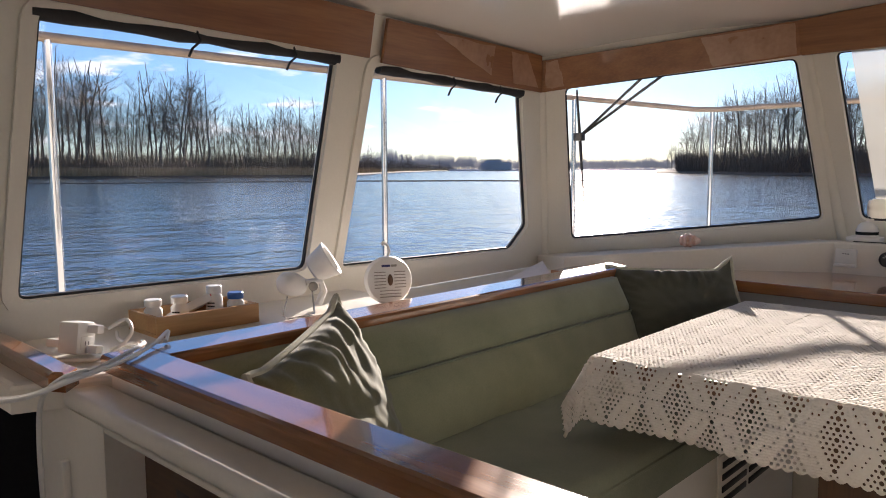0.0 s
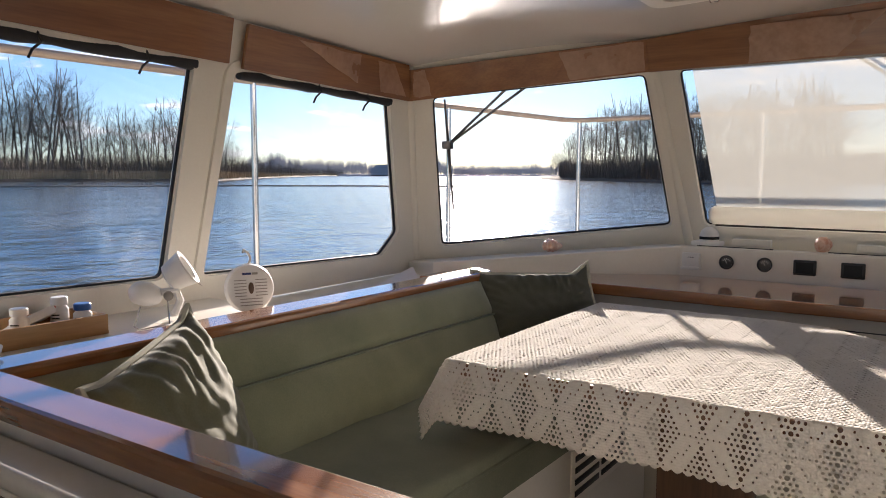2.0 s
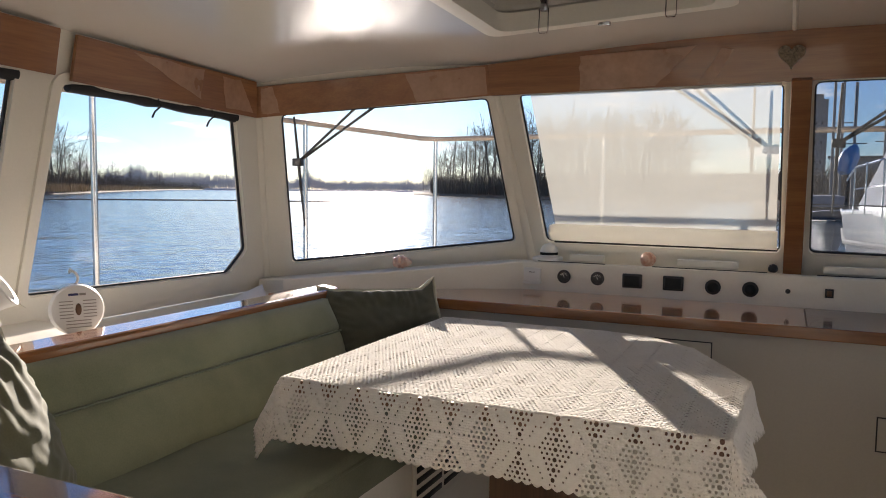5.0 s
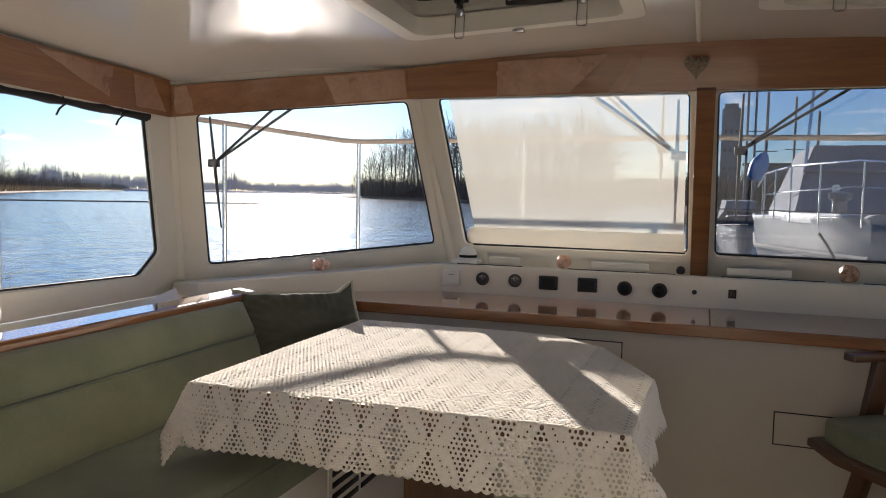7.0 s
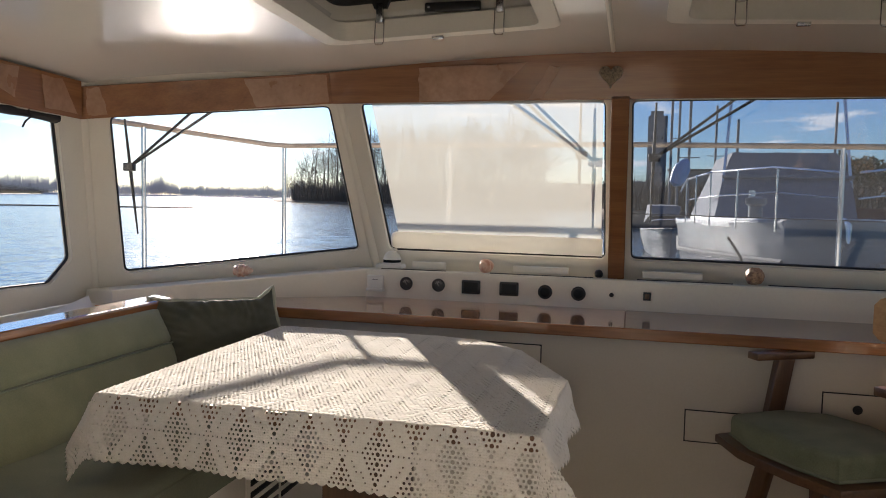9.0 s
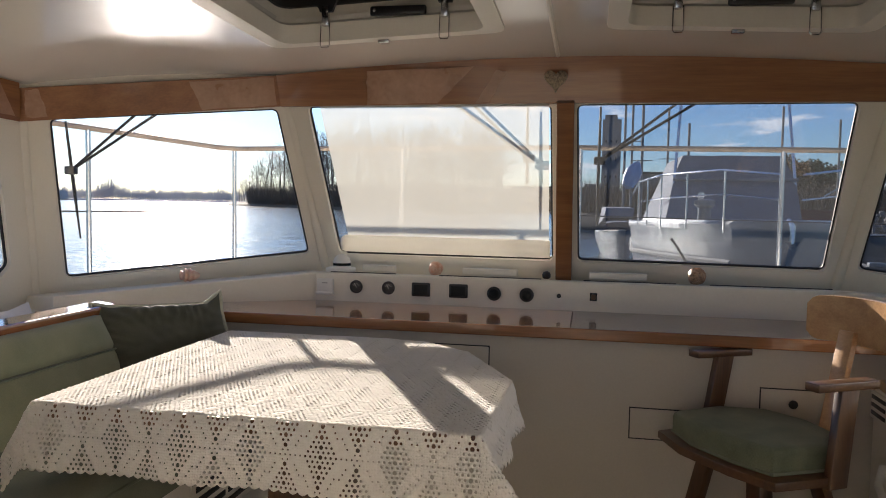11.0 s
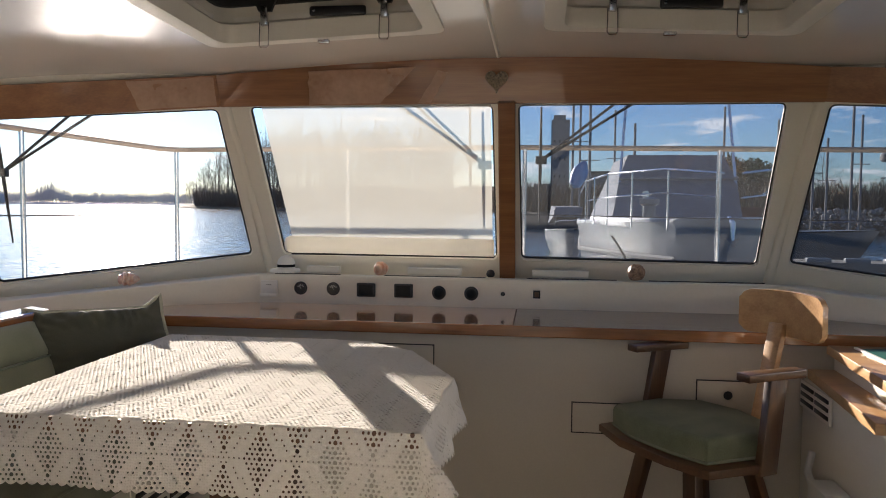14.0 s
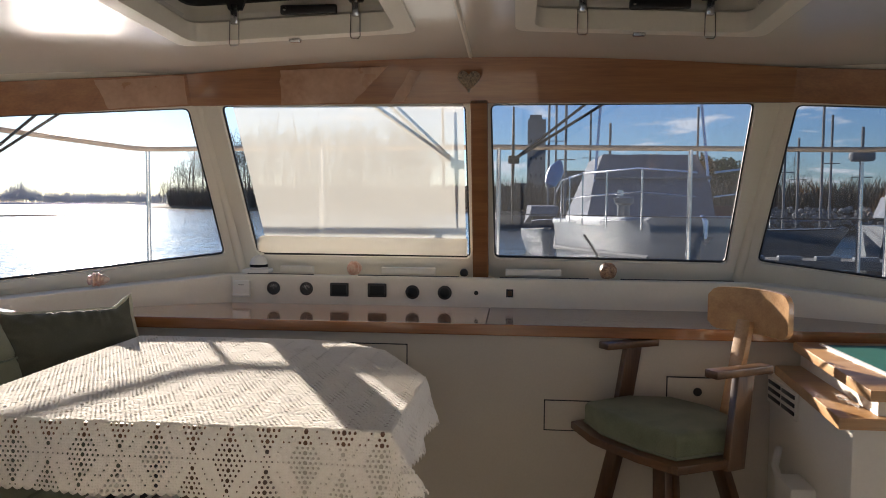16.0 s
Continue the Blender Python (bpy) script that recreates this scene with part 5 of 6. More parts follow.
cable([(-1.06, 0.52, 1.094), (-1.07, 0.480, 1.085), (-1.13, 0.470, 1.04), (-1.17, 0.475, 0.95), (-1.18, 0.48, 0.8), (-1.17, 0.484, 0.6)], 0.0045, "white cable hanging down the cabinet side")

# stub rail and the open-fronted cabinet aft of the settee
bm = prism([(-1.60, 0.495), (-1.60, 0.545), (-1.14, 0.535), (-1.10, 0.498), (-1.13, 0.482)], 1.0525, 1.084, 0.010)
tagged(link("stub_rail", bm, VARNISH_X), "short varnished wooden rail end on the ledge", "rail")
cab = empty("side_cabinet", "white moulded open-fronted cabinet under the cap rail", "cabinet")
C0, C1 = 0.525, 0.598
part("ledge_top", box((-1.34, C0, 1.000), (0.75, C1, 1.034), 0.012, seg=3), GELCOAT, cab)
part("front_stile", prism([(-1.33, C0 + 0.004), (-1.035, C0 + 0.004), (-1.035, C0 + 0.026), (-1.33, C0 + 0.026)], 0.0, 1.0), GELCOAT, cab)
part("front_rail", box((-1.035, C0 + 0.004, 0.99), (0.75, C0 + 0.026, 1.0), 0.004), GELCOAT, cab)
part("shelf_floor", box((-1.035, C0 + 0.02, 0.60), (0.75, C1, 0.62)), GELCOAT, cab)
part("inner_side", box((-1.047, C0 + 0.026, 0.62), (-1.035, C1, 0.998)), GELCOAT, cab)
# dark panel gives the shallow recess its deep shade by colour
part("recess_shade", box((-1.035, C1 - 0.002, 0.62), (0.75, C1 + 0.0015, 0.998)), TEAK_X, cab)
# two black sheets added in place of the shade inside the locker
part("locker_shade_back", box((-1.70, 0.66, 0.0), (-1.30, 0.68, 0.998)), RUBBER, cab)
part("locker_shade_side", box((-1.699, 0.40, 0.0), (-1.690, 0.659, 0.985)), RUBBER, cab)
part("catch", box((-1.20, C0 - 0.010, 0.80), (-1.185, C0 + 0.004, 0.905), 0.002), GELCOAT, cab)
# bag is widened so that its black also stands for recess shade
dk = tagged(link("black_bag", puff(lambda u, v, s: Vector((-0.60 + 0.28 * u, 0.572 + 0.022 * s * ((1 - u * u) * (1 - v * v)) ** 0.4, 0.76 + (0.14 + 0.03 * math.sin(u * 5)) * v)), 14, 10), BLACK, smooth=True), "black soft bag inside the open cabinet", "bag")
# folded sheet on the ledge
bm = slab([(-1.46, 2.14, 1.020), (-1.375, 2.12, 1.020), (-1.36, 2.28, 1.024), (-1.50, 2.42, 1.060)], (0, 0, 0.004))
tagged(link("folded_cloth", bm, PAPER), "folded white paper lying on the ledge", "paper")

# ---- the boat's own deck rail, wipers ----
RAIL_TAN = material("weathered_handrail", (0.30, 0.22, 0.15), (0.44, 0.34, 0.25), 0.5, scale=10)
DECK = material("white_deck", (0.68, 0.68, 0.66), (0.74, 0.74, 0.72), 0.5, scale=4)
tagged(link("deck", prism([(-2.40, -2.9), (-2.40, 3.74), (-1.80, 4.54), (2.56, 4.54), (3.20, 3.74), (3.20, -2.9)], -0.14, -0.05), DECK), "white side deck and foredeck of the boat", "deck", kind="structure")
tagged(link("hull", prism([(-2.32, -2.8), (-2.32, 3.68), (-1.74, 4.46), (2.50, 4.46), (3.12, 3.68), (3.12, -2.8)], -1.2, -0.143, 0.03), DECK), "white hull of the boat under its deck", "hull", kind="structure")


def off_board(x, y, z, k=1.14):
    """Rail points, set out from the middle of the cabin."""
    cx, cz = (0.23, 1.425) if x < -1.6 else (0.45, 1.44)
    return (cx + (x - cx) * k, 0.07 + (y - 0.07) * k, cz + (z - cz) * k)


rail = empty("deck_rail", "tan handrail on polished steel stanchions round the deck", "railing")
RPTS = [(-2.0, -2.3, 1.775), (-2.0, 1.0, 1.778), (-2.0, 3.05, 1.782), (-1.93, 3.3, 1.775), (-1.52, 3.86, 1.728), (-1.42, 3.9, 1.724), (0.385, 3.91, 1.735), (2.19, 3.9, 1.72), (2.29, 3.86, 1.72), (2.7, 3.3, 1.72), (2.77, 3.0, 1.72), (2.77, -2.3, 1.72)]
part("handrail", tube([off_board(*p) for p in RPTS], 0.0155, 10), RAIL_TAN, rail)
for x, y, z in ((-2.0, 0.83, 1.78), (-2.0, 2.06, 1.78), (-1.93, 3.30, 1.775), (-1.445, 3.9, 1.724), (-0.50, 3.905, 1.73), (0.42, 3.91, 1.735), (1.371, 3.905, 1.728), (2.29, 3.86, 1.72), (2.77, 2.0, 1.72)):
    x, y, z = off_board(x, y, z)
    part("stanchion", tube([(x, y, -0.052), (x, y, z - 0.008)], 0.0135, 10), STEEL, rail)
part("lifeline", tube([off_board(*p) for p in ((0.42, 3.91, 1.395), (1.371, 3.905, 1.385), (2.29, 3.86, 1.38))], 0.0033, 5), RUBBER, rail)
EYE0 = Vector((0.45, 0.07, 1.44))


def outw(p):
    return EYE0 + (Vector(p) - EYE0) * 1.03


for arms, blade in ((((-1.194, 2.576, 1.731), (-1.131, 2.606, 1.739), (-1.409, 2.536, 1.542)), ((-1.388, 2.482, 1.715), (-1.435, 2.618, 1.286))),
                    (((-0.018, 2.851, 1.805), (0.046, 2.852, 1.805), (0.243, 2.931, 1.618)), ((0.241, 2.852, 1.80), (0.232, 3.04, 1.367))),
                    (((0.753, 2.853, 1.80), (0.814, 2.853, 1.80), (0.506, 2.934, 1.612)), ((0.504, 2.852, 1.80), (0.502, 3.039, 1.369)))):
    w = empty("windscreen_wiper", "black pantograph windscreen wiper parked upright", "wiper", group="wipers")
    for a in arms[:2]:
        top, low = outw(a), outw(arms[2])
        part("arm", tube([top + (top - low) * 0.5, low], 0.0055, 6), BLACK, w)
    b0, b1 = outw(blade[0]), outw(blade[1])
    part("blade", tube([b0, b0.lerp(b1, 0.5), b1], [0.004, 0.007, 0.003], 6), RUBBER, w)
    part("blade_joint", box((-0.022, -0.012, -0.016), (0.022, 0.012, 0.016), 0.004, m=Matrix.Translation(outw(arms[2]))), BLACK, w)
tagged(link("antenna_stub", tube([outw((0.785, 3.06, 1.325)), outw((0.81, 3.07, 1.29)), outw((0.84, 3.10, 1.245)), outw((0.86, 3.11, 1.19))], 0.005, 7), RUBBER, smooth=True), "short curved black rubber antenna outside the windscreen", "antenna")

# ---- water and banks ----
ZW = -0.85
WATER = material("river_water", (0.008, 0.026, 0.044), (0.014, 0.036, 0.058), 0.13, scale=0.9, fine=4.0, bump=1.0, dist=0.05, rough_var=0.03)
wn = WATER.node_tree
wtc, wadd = wn.nodes.new("ShaderNodeTexCoord"), None
for wscale, wamp, wstretch in ((0.16, 0.20, (1.0, 0.62, 1)), (0.55, 0.115, (1.0, 0.7, 1)), (2.2, 0.062, (1.0, 0.8, 1))):
    wm, wz, wk = wn.nodes.new("ShaderNodeMapping"), wn.nodes.new("ShaderNodeTexNoise"), wn.nodes.new("ShaderNodeMath")
    wm.inputs["Scale"].default_value = wstretch
    wm.inputs["Rotation"].default_value = (0, 0, radians(38))
    wz.inputs["Scale"].default_value, wz.inputs["Detail"].default_value = wscale, 2.0
    wk.operation = "MULTIPLY_ADD"
    wk.inputs[1].default_value, wk.inputs[2].default_value = wamp, 0.0
    wn.links.new(wtc.outputs["Object"], wm.inputs["Vector"])
    wn.links.new(wm.outputs[0], wz.inputs["Vector"])
    wn.links.new(wz.outputs["Fac"], wk.inputs[0])
    if wadd is not None:
        wn.links.new(wadd.outputs[0], wk.inputs[2])
    wadd = wk
wbump = wn.nodes["Bump"]
wbump.inputs["Distance"].default_value = 1.0
wn.links.new(wadd.outputs[0], wbump.inputs["Height"])
bm = bmesh.new()
bmesh.ops.create_grid(bm, x_segments=1, y_segments=1, size=4000)
ob = link("water", bm, WATER)
ob.location = (0, 0, ZW)
tagged(ob, "blue rippled river water", "water", kind="structure")


def polar(az, d, z=ZW):
    return Vector((d * math.sin(radians(az)), d * math.cos(radians(az)), z))


def ground_strip(name, rows, depth, h, mat, label):
    """A low bank: a shore line by (azimuth, distance), raised behind."""
    bm = bmesh.new()
    cols = []
    for az, d in rows:
        j = 1 + 0.012 * noise.noise(Vector((az, d * 0.01, 0)))
        cols.append([bm.verts.new(polar(az, d * j + e, ZW + q)) for e, q in ((0, -0.5), (1.5, 0.25), (8, h), (depth, h + 0.6), (depth + 5, -0.5))])
    for a, b in zip(cols, cols[1:]):
        for i in range(len(a) - 1):
            bm.faces.new((a[i], a[i + 1], b[i + 1], b[i]))
    return tagged(link(name, bm, mat, smooth=True), label, "bank", kind="structure")


SOIL = material("bank_soil", (0.10, 0.075, 0.05), (0.17, 0.13, 0.085), 0.95, scale=0.4, fine=4)
BARK = material("bare_bark", (0.078, 0.064, 0.052), (0.130, 0.110, 0.090), 0.9, scale=3, fine=20)
BARK_PALE = material("pale_bark", (0.135, 0.118, 0.098), (0.21, 0.186, 0.155), 0.9, scale=3, fine=20)
REED = material("dry_reed", (0.33, 0.235, 0.125), (0.50, 0.37, 0.21), 0.9, scale=0.6, fine=6)
BRUSH = material("winter_brush", (0.095, 0.078, 0.060), (0.175, 0.138, 0.100), 0.95, scale=0.3, fine=3)
# distance haze put into the colour of far woods, bank and building
HAZE_GREY = material("haze_grey", (0.38, 0.375, 0.385), (0.50, 0.49, 0.485), 0.95, scale=0.05, fine=0.5)
EVERGREEN = material("autumn_foliage", (0.045, 0.055, 0.022), (0.11, 0.095, 0.035), 0.9, scale=0.6, fine=5)
left_rows = [(az, 226 + (0 if az < -53 else (az + 53) ** 2 * 6)) for az in range(-100, -40)]
ground_strip("bank_left", left_rows, 90, 1.0, SOIL, "low river bank with dry reeds and bare trees")
ground_strip("bank_far", [(az, 900) for az in range(-52, 40)], 200, 1.5, HAZE_GREY, "distant low wooded river bank")
ground_strip("island", [(az, 232 + 0.6 * (az + 12) ** 2) for az in range(-27, 1)], 80, 1.0, SOIL, "wooded island across the water")


def blades(name, n, place, hgt, wid, lean, mat, label, cat, seed):
    """Uncountable upright stems: thin tapered blades with a bend."""
    rnd = random.Random(seed)
    vs, fs = [], []
    for _ in range(n):
        p = place(rnd)
        h, w = rnd.uniform(*hgt), rnd.uniform(*wid)
        a = rnd.uniform(0, math.pi)
        dx, dy = math.cos(a) * w, math.sin(a) * w
        lx, ly = rnd.gauss(0, lean) * h, rnd.gauss(0, lean) * h
        k = len(vs)
        vs += [(p.x - dx, p.y - dy, p.z), (p.x + dx, p.y + dy, p.z), (p.x + lx * 0.4 + dx * 0.7, p.y + ly * 0.4 + dy * 0.7, p.z + h * 0.6), (p.x + lx * 0.4 - dx * 0.7, p.y + ly * 0.4 - dy * 0.7, p.z + h * 0.6), (p.x + lx, p.y + ly, p.z + h)]
        fs += [(k, k + 1, k + 2, k + 3), (k + 3, k + 2, k + 4)]
    me = bpy.data.meshes.new(name)
    me.from_pydata(vs, [], fs)
    me.materials.append(mat)
    return tagged(new(name, me), label, cat, kind="stuff")


def left_d(az):
    return 226 + (0 if az < -53 else (az + 53) ** 2 * 6)


def on_left(lo, hi, a0=-82.0, a1=-42.0):
    def f(r):
        az = r.uniform(a0, a1)
        return polar(az, left_d(az) + r.uniform(lo, hi), ZW + 0.6)
    return f


blades("reed_bed", 9000, on_left(2, 13), (1.2, 3.0), (0.06, 0.16), 0.12, REED, "tan dry reeds along the river bank", "reeds", 11)
blades("undergrowth", 30000, on_left(10, 75), (1.5, 9.0), (0.03, 0.09), 0.30, BRUSH, "dark leafless undergrowth behind the reeds", "undergrowth", 12)


def on_island(lo, hi):
    def f(r):
        az = r.uniform(-25.6, -1)
        return polar(az, 236 + 0.6 * (az + 12) ** 2 + r.uniform(lo, hi), ZW + 0.6)
    return f


blades("island_brush", 22000, on_island(0, 60), (2.0, 11.0), (0.04, 0.13), 0.20, BRUSH, "dark brush along the island shore", "undergrowth", 13)


def far_woods():
    """Distant leafless woods: clumps of fine upright twigs with an uneven skyline."""
    rnd = random.Random(14)
    vs, fs = [], []
    for _ in range(26000):
        az = rnd.uniform(-50, 38)
        sky_h = 13 + 17 * max(0, noise.noise(Vector((az * 0.5, 0, 3)))) + 6 * max(0, noise.noise(Vector((az * 2.1, 4, 3)))) + (7 if -49 < az < -42 else 0)
        p = polar(az, 930 + rnd.uniform(0, 60), ZW + 1 + rnd.uniform(0, 0.5) * sky_h)
        h, w, l = sky_h * rnd.uniform(0.3, 0.75), rnd.uniform(0.14, 0.42), rnd.gauss(0, 1.0)
        t = Vector((math.cos(radians(az)), -math.sin(radians(az)), 0))
        k = len(vs)
        vs += [p - t * w, p + t * w, p + t * l + Vector((0, 0, h))]
        fs.append((k, k + 1, k + 2))
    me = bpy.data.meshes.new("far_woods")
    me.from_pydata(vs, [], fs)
    me.materials.append(HAZE_GREY)
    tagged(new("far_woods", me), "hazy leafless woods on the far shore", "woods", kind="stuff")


far_woods()


def bare_tree(seed, h, spread, up):
    """Trunk and crown of a leafless tree: tapered limbs that fork three times and end in twigs."""
    rnd = random.Random(seed)
    trunk, crown = bmesh.new(), bmesh.new()

    def limb(bm, a, d, length, r, level):
        pts, p, q = [a], a, d.normalized()
        segs = 4 if level == 0 else 3
        for i in range(segs):
            q = (q + Vector((rnd.gauss(0, 0.10), rnd.gauss(0, 0.10), up * 0.10 * level))).normalized()
            p = p + q * length / segs
            pts.append(p)
        rs = [r * (1 - 0.75 * i / segs) for i in range(segs + 1)]
        tube(pts, rs, 5 if level == 0 else 3, bm=bm, caps=False)
        return pts

    lean = Vector((rnd.gauss(0, 0.03), rnd.gauss(0, 0.03), 1))
    main = limb(trunk, Vector((0, 0, 0)), lean, h, h * 0.0100, 0)

    def along(pts, s):
        x = s * (len(pts) - 1)
        i = min(int(x), len(pts) - 2)
        return pts[i].lerp(pts[i + 1], x - i)

    for i in range(rnd.randint(17, 22)):
        s = 0.22 + 0.76 * (i + rnd.random()) / 23
        s = min(s, 0.99)
        a = rnd.uniform(0, 2 * math.pi)
        d = Vector((math.cos(a), math.sin(a), rnd.uniform(0.25, 0.9) * up))
        ln = h * spread * (0.55 + 0.75 * math.sin(math.pi * min(1.0, s * 0.9 + 0.08))) * (1.05 - 0.62 * s) * rnd.uniform(0.55, 1.0)
        b = limb(crown, along(main, s), d, ln, h * 0.0021, 1)
        for _ in range(4):
            s2 = rnd.uniform(0.2, 1.0)
            d2 = (b[-1] - b[0]).normalized() + Vector((rnd.gauss(0, 0.7), rnd.gauss(0, 0.7), rnd.uniform(-0.1, 0.7)))
            c = limb(crown, along(b, s2), d2, ln * rnd.uniform(0.3, 0.55), h * 0.0010, 2)
            for _ in range(3):
                d3 = (c[-1] - c[0]).normalized() + Vector((rnd.gauss(0, 0.8), rnd.gauss(0, 0.8), rnd.uniform(-0.3, 0.6)))
                e = along(c, rnd.uniform(0.2, 1.0))
                tip = e + d3.normalized() * ln * rnd.uniform(0.18, 0.40)
                tube([e, tip], [h * 0.0006, h * 0.0002], 3, bm=crown, caps=False)
    return trunk, crown


PROTO = []
for k in range(7):
    tall = k < 5
    tr_, cr_ = bare_tree(40 + k, 1.0 * 28, 0.42 if k % 2 else 0.34, 1.0 if tall else 0.6)
    mats = (BARK, BARK_PALE)[k % 2]
    m1, m2 = bpy.data.meshes.new("trunk"), bpy.data.meshes.new("crown")
    tr_.to_mesh(m1), cr_.to_mesh(m2)
    tr_.free(), cr_.free()
    m1.materials.append(mats), m2.materials.append(mats)
    PROTO.append((m1, m2))


def plant(az, d, h, k, rnd, group, label):
    m1, m2 = PROTO[k % len(PROTO)]
    th = empty("tree", label, "tree", group=group, at=polar(az, d, ZW + 0.5))
    s = h / 28
    th.rotation_euler = (0, 0, rnd.uniform(0, 6.28))
    th.scale = (s * rnd.uniform(0.85, 1.15), s * rnd.uniform(0.85, 1.15), s)
    for nm, me in (("trunk", m1), ("crown", m2)):
        o = new(nm, me)
        o.parent = th


rnd = random.Random(5)
LT = "tall leafless river-bank tree with fine bare twigs"
for i in range(190):
    az = -80 + 29.5 * (i + rnd.random()) / 190
    top = 40 if az < -66.5 else (36 if az < -59.5 else 25)
    if -67 < az < -64.5 or -60 < az < -58.8:
        top *= 0.72
    plant(az, left_d(az) + rnd.uniform(12, 55), top * rnd.uniform(0.62, 1.0), rnd.randint(0, 6), rnd, "bank trees", LT)
for i in range(44):
    az = -51.0 + 8.0 * rnd.random()
    plant(az, left_d(az) + rnd.uniform(8, 40), rnd.uniform(8, 15), rnd.randint(0, 6), rnd, "bank trees", "leafless tree on the low river point")
for i in range(130):
    az = -26.3 + 20 * (i + rnd.random()) / 130
    edge = min(1.0, 0.40 + (az + 26.3) / 6.0)
    plant(az, 240 + 0.6 * (az + 12) ** 2 + rnd.uniform(2, 45), 34 * edge * rnd.uniform(0.72, 1.0), rnd.randint(0, 6), rnd, "island trees", "tall leafless tree on the island")
# far building and floating boom
bd = empty("far_building", "long industrial building in haze grey on the far shore", "building")
CONC = material("grey_concrete", (0.22, 0.215, 0.21), (0.30, 0.29, 0.28), 0.9, scale=0.1, fine=2)
bmat = Matrix.Translation(polar(-38.8, 905, ZW + 1)) @ pose(0, 0, 0, 0, 0, 38.8)
part("wall", box((-18, -8, 0), (18, 8, 9), m=bmat), HAZE_GREY, bd, smooth=False)
part("roof", box((-13, -7, 9), (6, 7, 12.5), m=bmat), HAZE_GREY, bd, smooth=False)
bm = tube([polar(az, 139 + 6 * noise.noise(Vector((az * 0.15, 0, 7))), ZW + 0.06) for az in range(-80, -29)], 0.16, 6)
tagged(link("log_boom", bm, BARK), "thin dark floating log boom on the water", "boom")
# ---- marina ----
# white hulls and fittings, drawn dark grey: their shade is in the colour
HULL = material("shaded_white_hull", (0.17, 0.185, 0.20), (0.24, 0.255, 0.27), 0.35, scale=1.5, fine=20)
CANVAS = material("grey_blue_canvas", (0.15, 0.165, 0.20), (0.22, 0.24, 0.28), 0.9, scale=2, fine=60)
DARKGLASS = material("dark_boat_glass", (0.03, 0.035, 0.04), (0.05, 0.055, 0.06), 0.12)
MAROON = material("maroon_canvas", (0.09, 0.022, 0.022), (0.13, 0.035, 0.032), 0.9)


def hull_mesh(length, beam, bow_z, stern_z, draft=0.4):
    """A flared hull, bow at the origin pointing to -y, waterline at z 0."""
    bm = bmesh.new()
    rows = []
    n = 16
    for i in range(n + 1):
        s = i / n
        half = beam / 2 * min(1, (s * 2.3) ** 0.62)
        zt = bow_z + (stern_z - bow_z) * min(1, s * 1.6)
        y = s * length
        row = [(0.55 * half * 0.6, -draft), (half * 0.72, 0.15), (half * 0.90, zt * 0.55), (half * 0.955, zt * 0.60), (half, zt), (half * 0.94, zt + 0.05)]
        ring = [bm.verts.new((x, y + (1 - q / zt if zt else 0) * 0.9 * (1 - s) * 0.9, q)) for x, q in row] + [bm.verts.new((-x, y + (1 - q / zt if zt else 0) * 0.9 * (1 - s) * 0.9, q)) for x, q in row[::-1]]
        rows.append(ring)
    k = len(rows[0])
    for a, b in zip(rows, rows[1:]):
        for j in range(k):
            bm.faces.new((a[j], a[(j + 1) % k], b[(j + 1) % k], b[j]))
    bm.faces.new(rows[0])
    bm.faces.new(rows[-1])
    bmesh.ops.remove_doubles(bm, verts=bm.verts, dist=0.004)
    return bm


def moored(bm, m):
    bmesh.ops.transform(bm, matrix=m, verts=bm.verts)
    return bm


YM = Matrix.Translation((3.08, 10.6, ZW)) @ pose(0, 0, 0, 0, 0, -3)
ya = empty("motor_yacht", "white motor yacht with grey canvas covers moored bow-on", "yacht")
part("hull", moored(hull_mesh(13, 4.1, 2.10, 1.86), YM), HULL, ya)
part("foredeck", moored(prism([(-0.3, 0.9), (0.3, 0.9), (1.5, 3.0), (1.8, 5.2), (-1.8, 5.2), (-1.5, 3.0)], 1.95, 2.10, 0.04), YM), DECK, ya)
bm = bmesh.new()
loop0 = [(-1.40, 4.4, 2.0), (1.06, 4.4, 2.0), (1.75, 9, 2.0), (-1.75, 9, 2.0)]
loop1 = [(-1.22, 5.1, 2.88), (1.03, 5.1, 2.88), (1.3, 9, 2.88), (-1.4, 9, 2.88)]
loop2 = [(-1.06, 5.4, 3.36), (0.83, 5.4, 3.36), (1.1, 9, 3.40), (-1.2, 9, 3.40)]
for nm, la, lb_, mt in (("windscreen_cover", loop0, loop1, CANVAS), ("flybridge_cover", [tuple(Vector(p) * 1.0) for p in loop1], loop2, CANVAS)):
    bm = bmesh.new()
    va, vb = [bm.verts.new(p) for p in la], [bm.verts.new(p) for p in lb_]
    for i in range(4):
        bm.faces.new((va[i], va[(i + 1) % 4], vb[(i + 1) % 4], vb[i]))
    bm.faces.new(va), bm.faces.new(vb)
    bmesh.ops.subdivide_edges(bm, edges=bm.edges[:], cuts=6, use_grid_fill=True)
    for v in bm.verts:
        v.co += Vector((0.02, 0.03, 0.015)) * noise.noise(v.co * 2.2)
    part(nm, moored(bm, YM), mt, ya)
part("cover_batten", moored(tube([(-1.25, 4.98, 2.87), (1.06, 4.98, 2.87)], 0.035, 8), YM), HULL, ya)
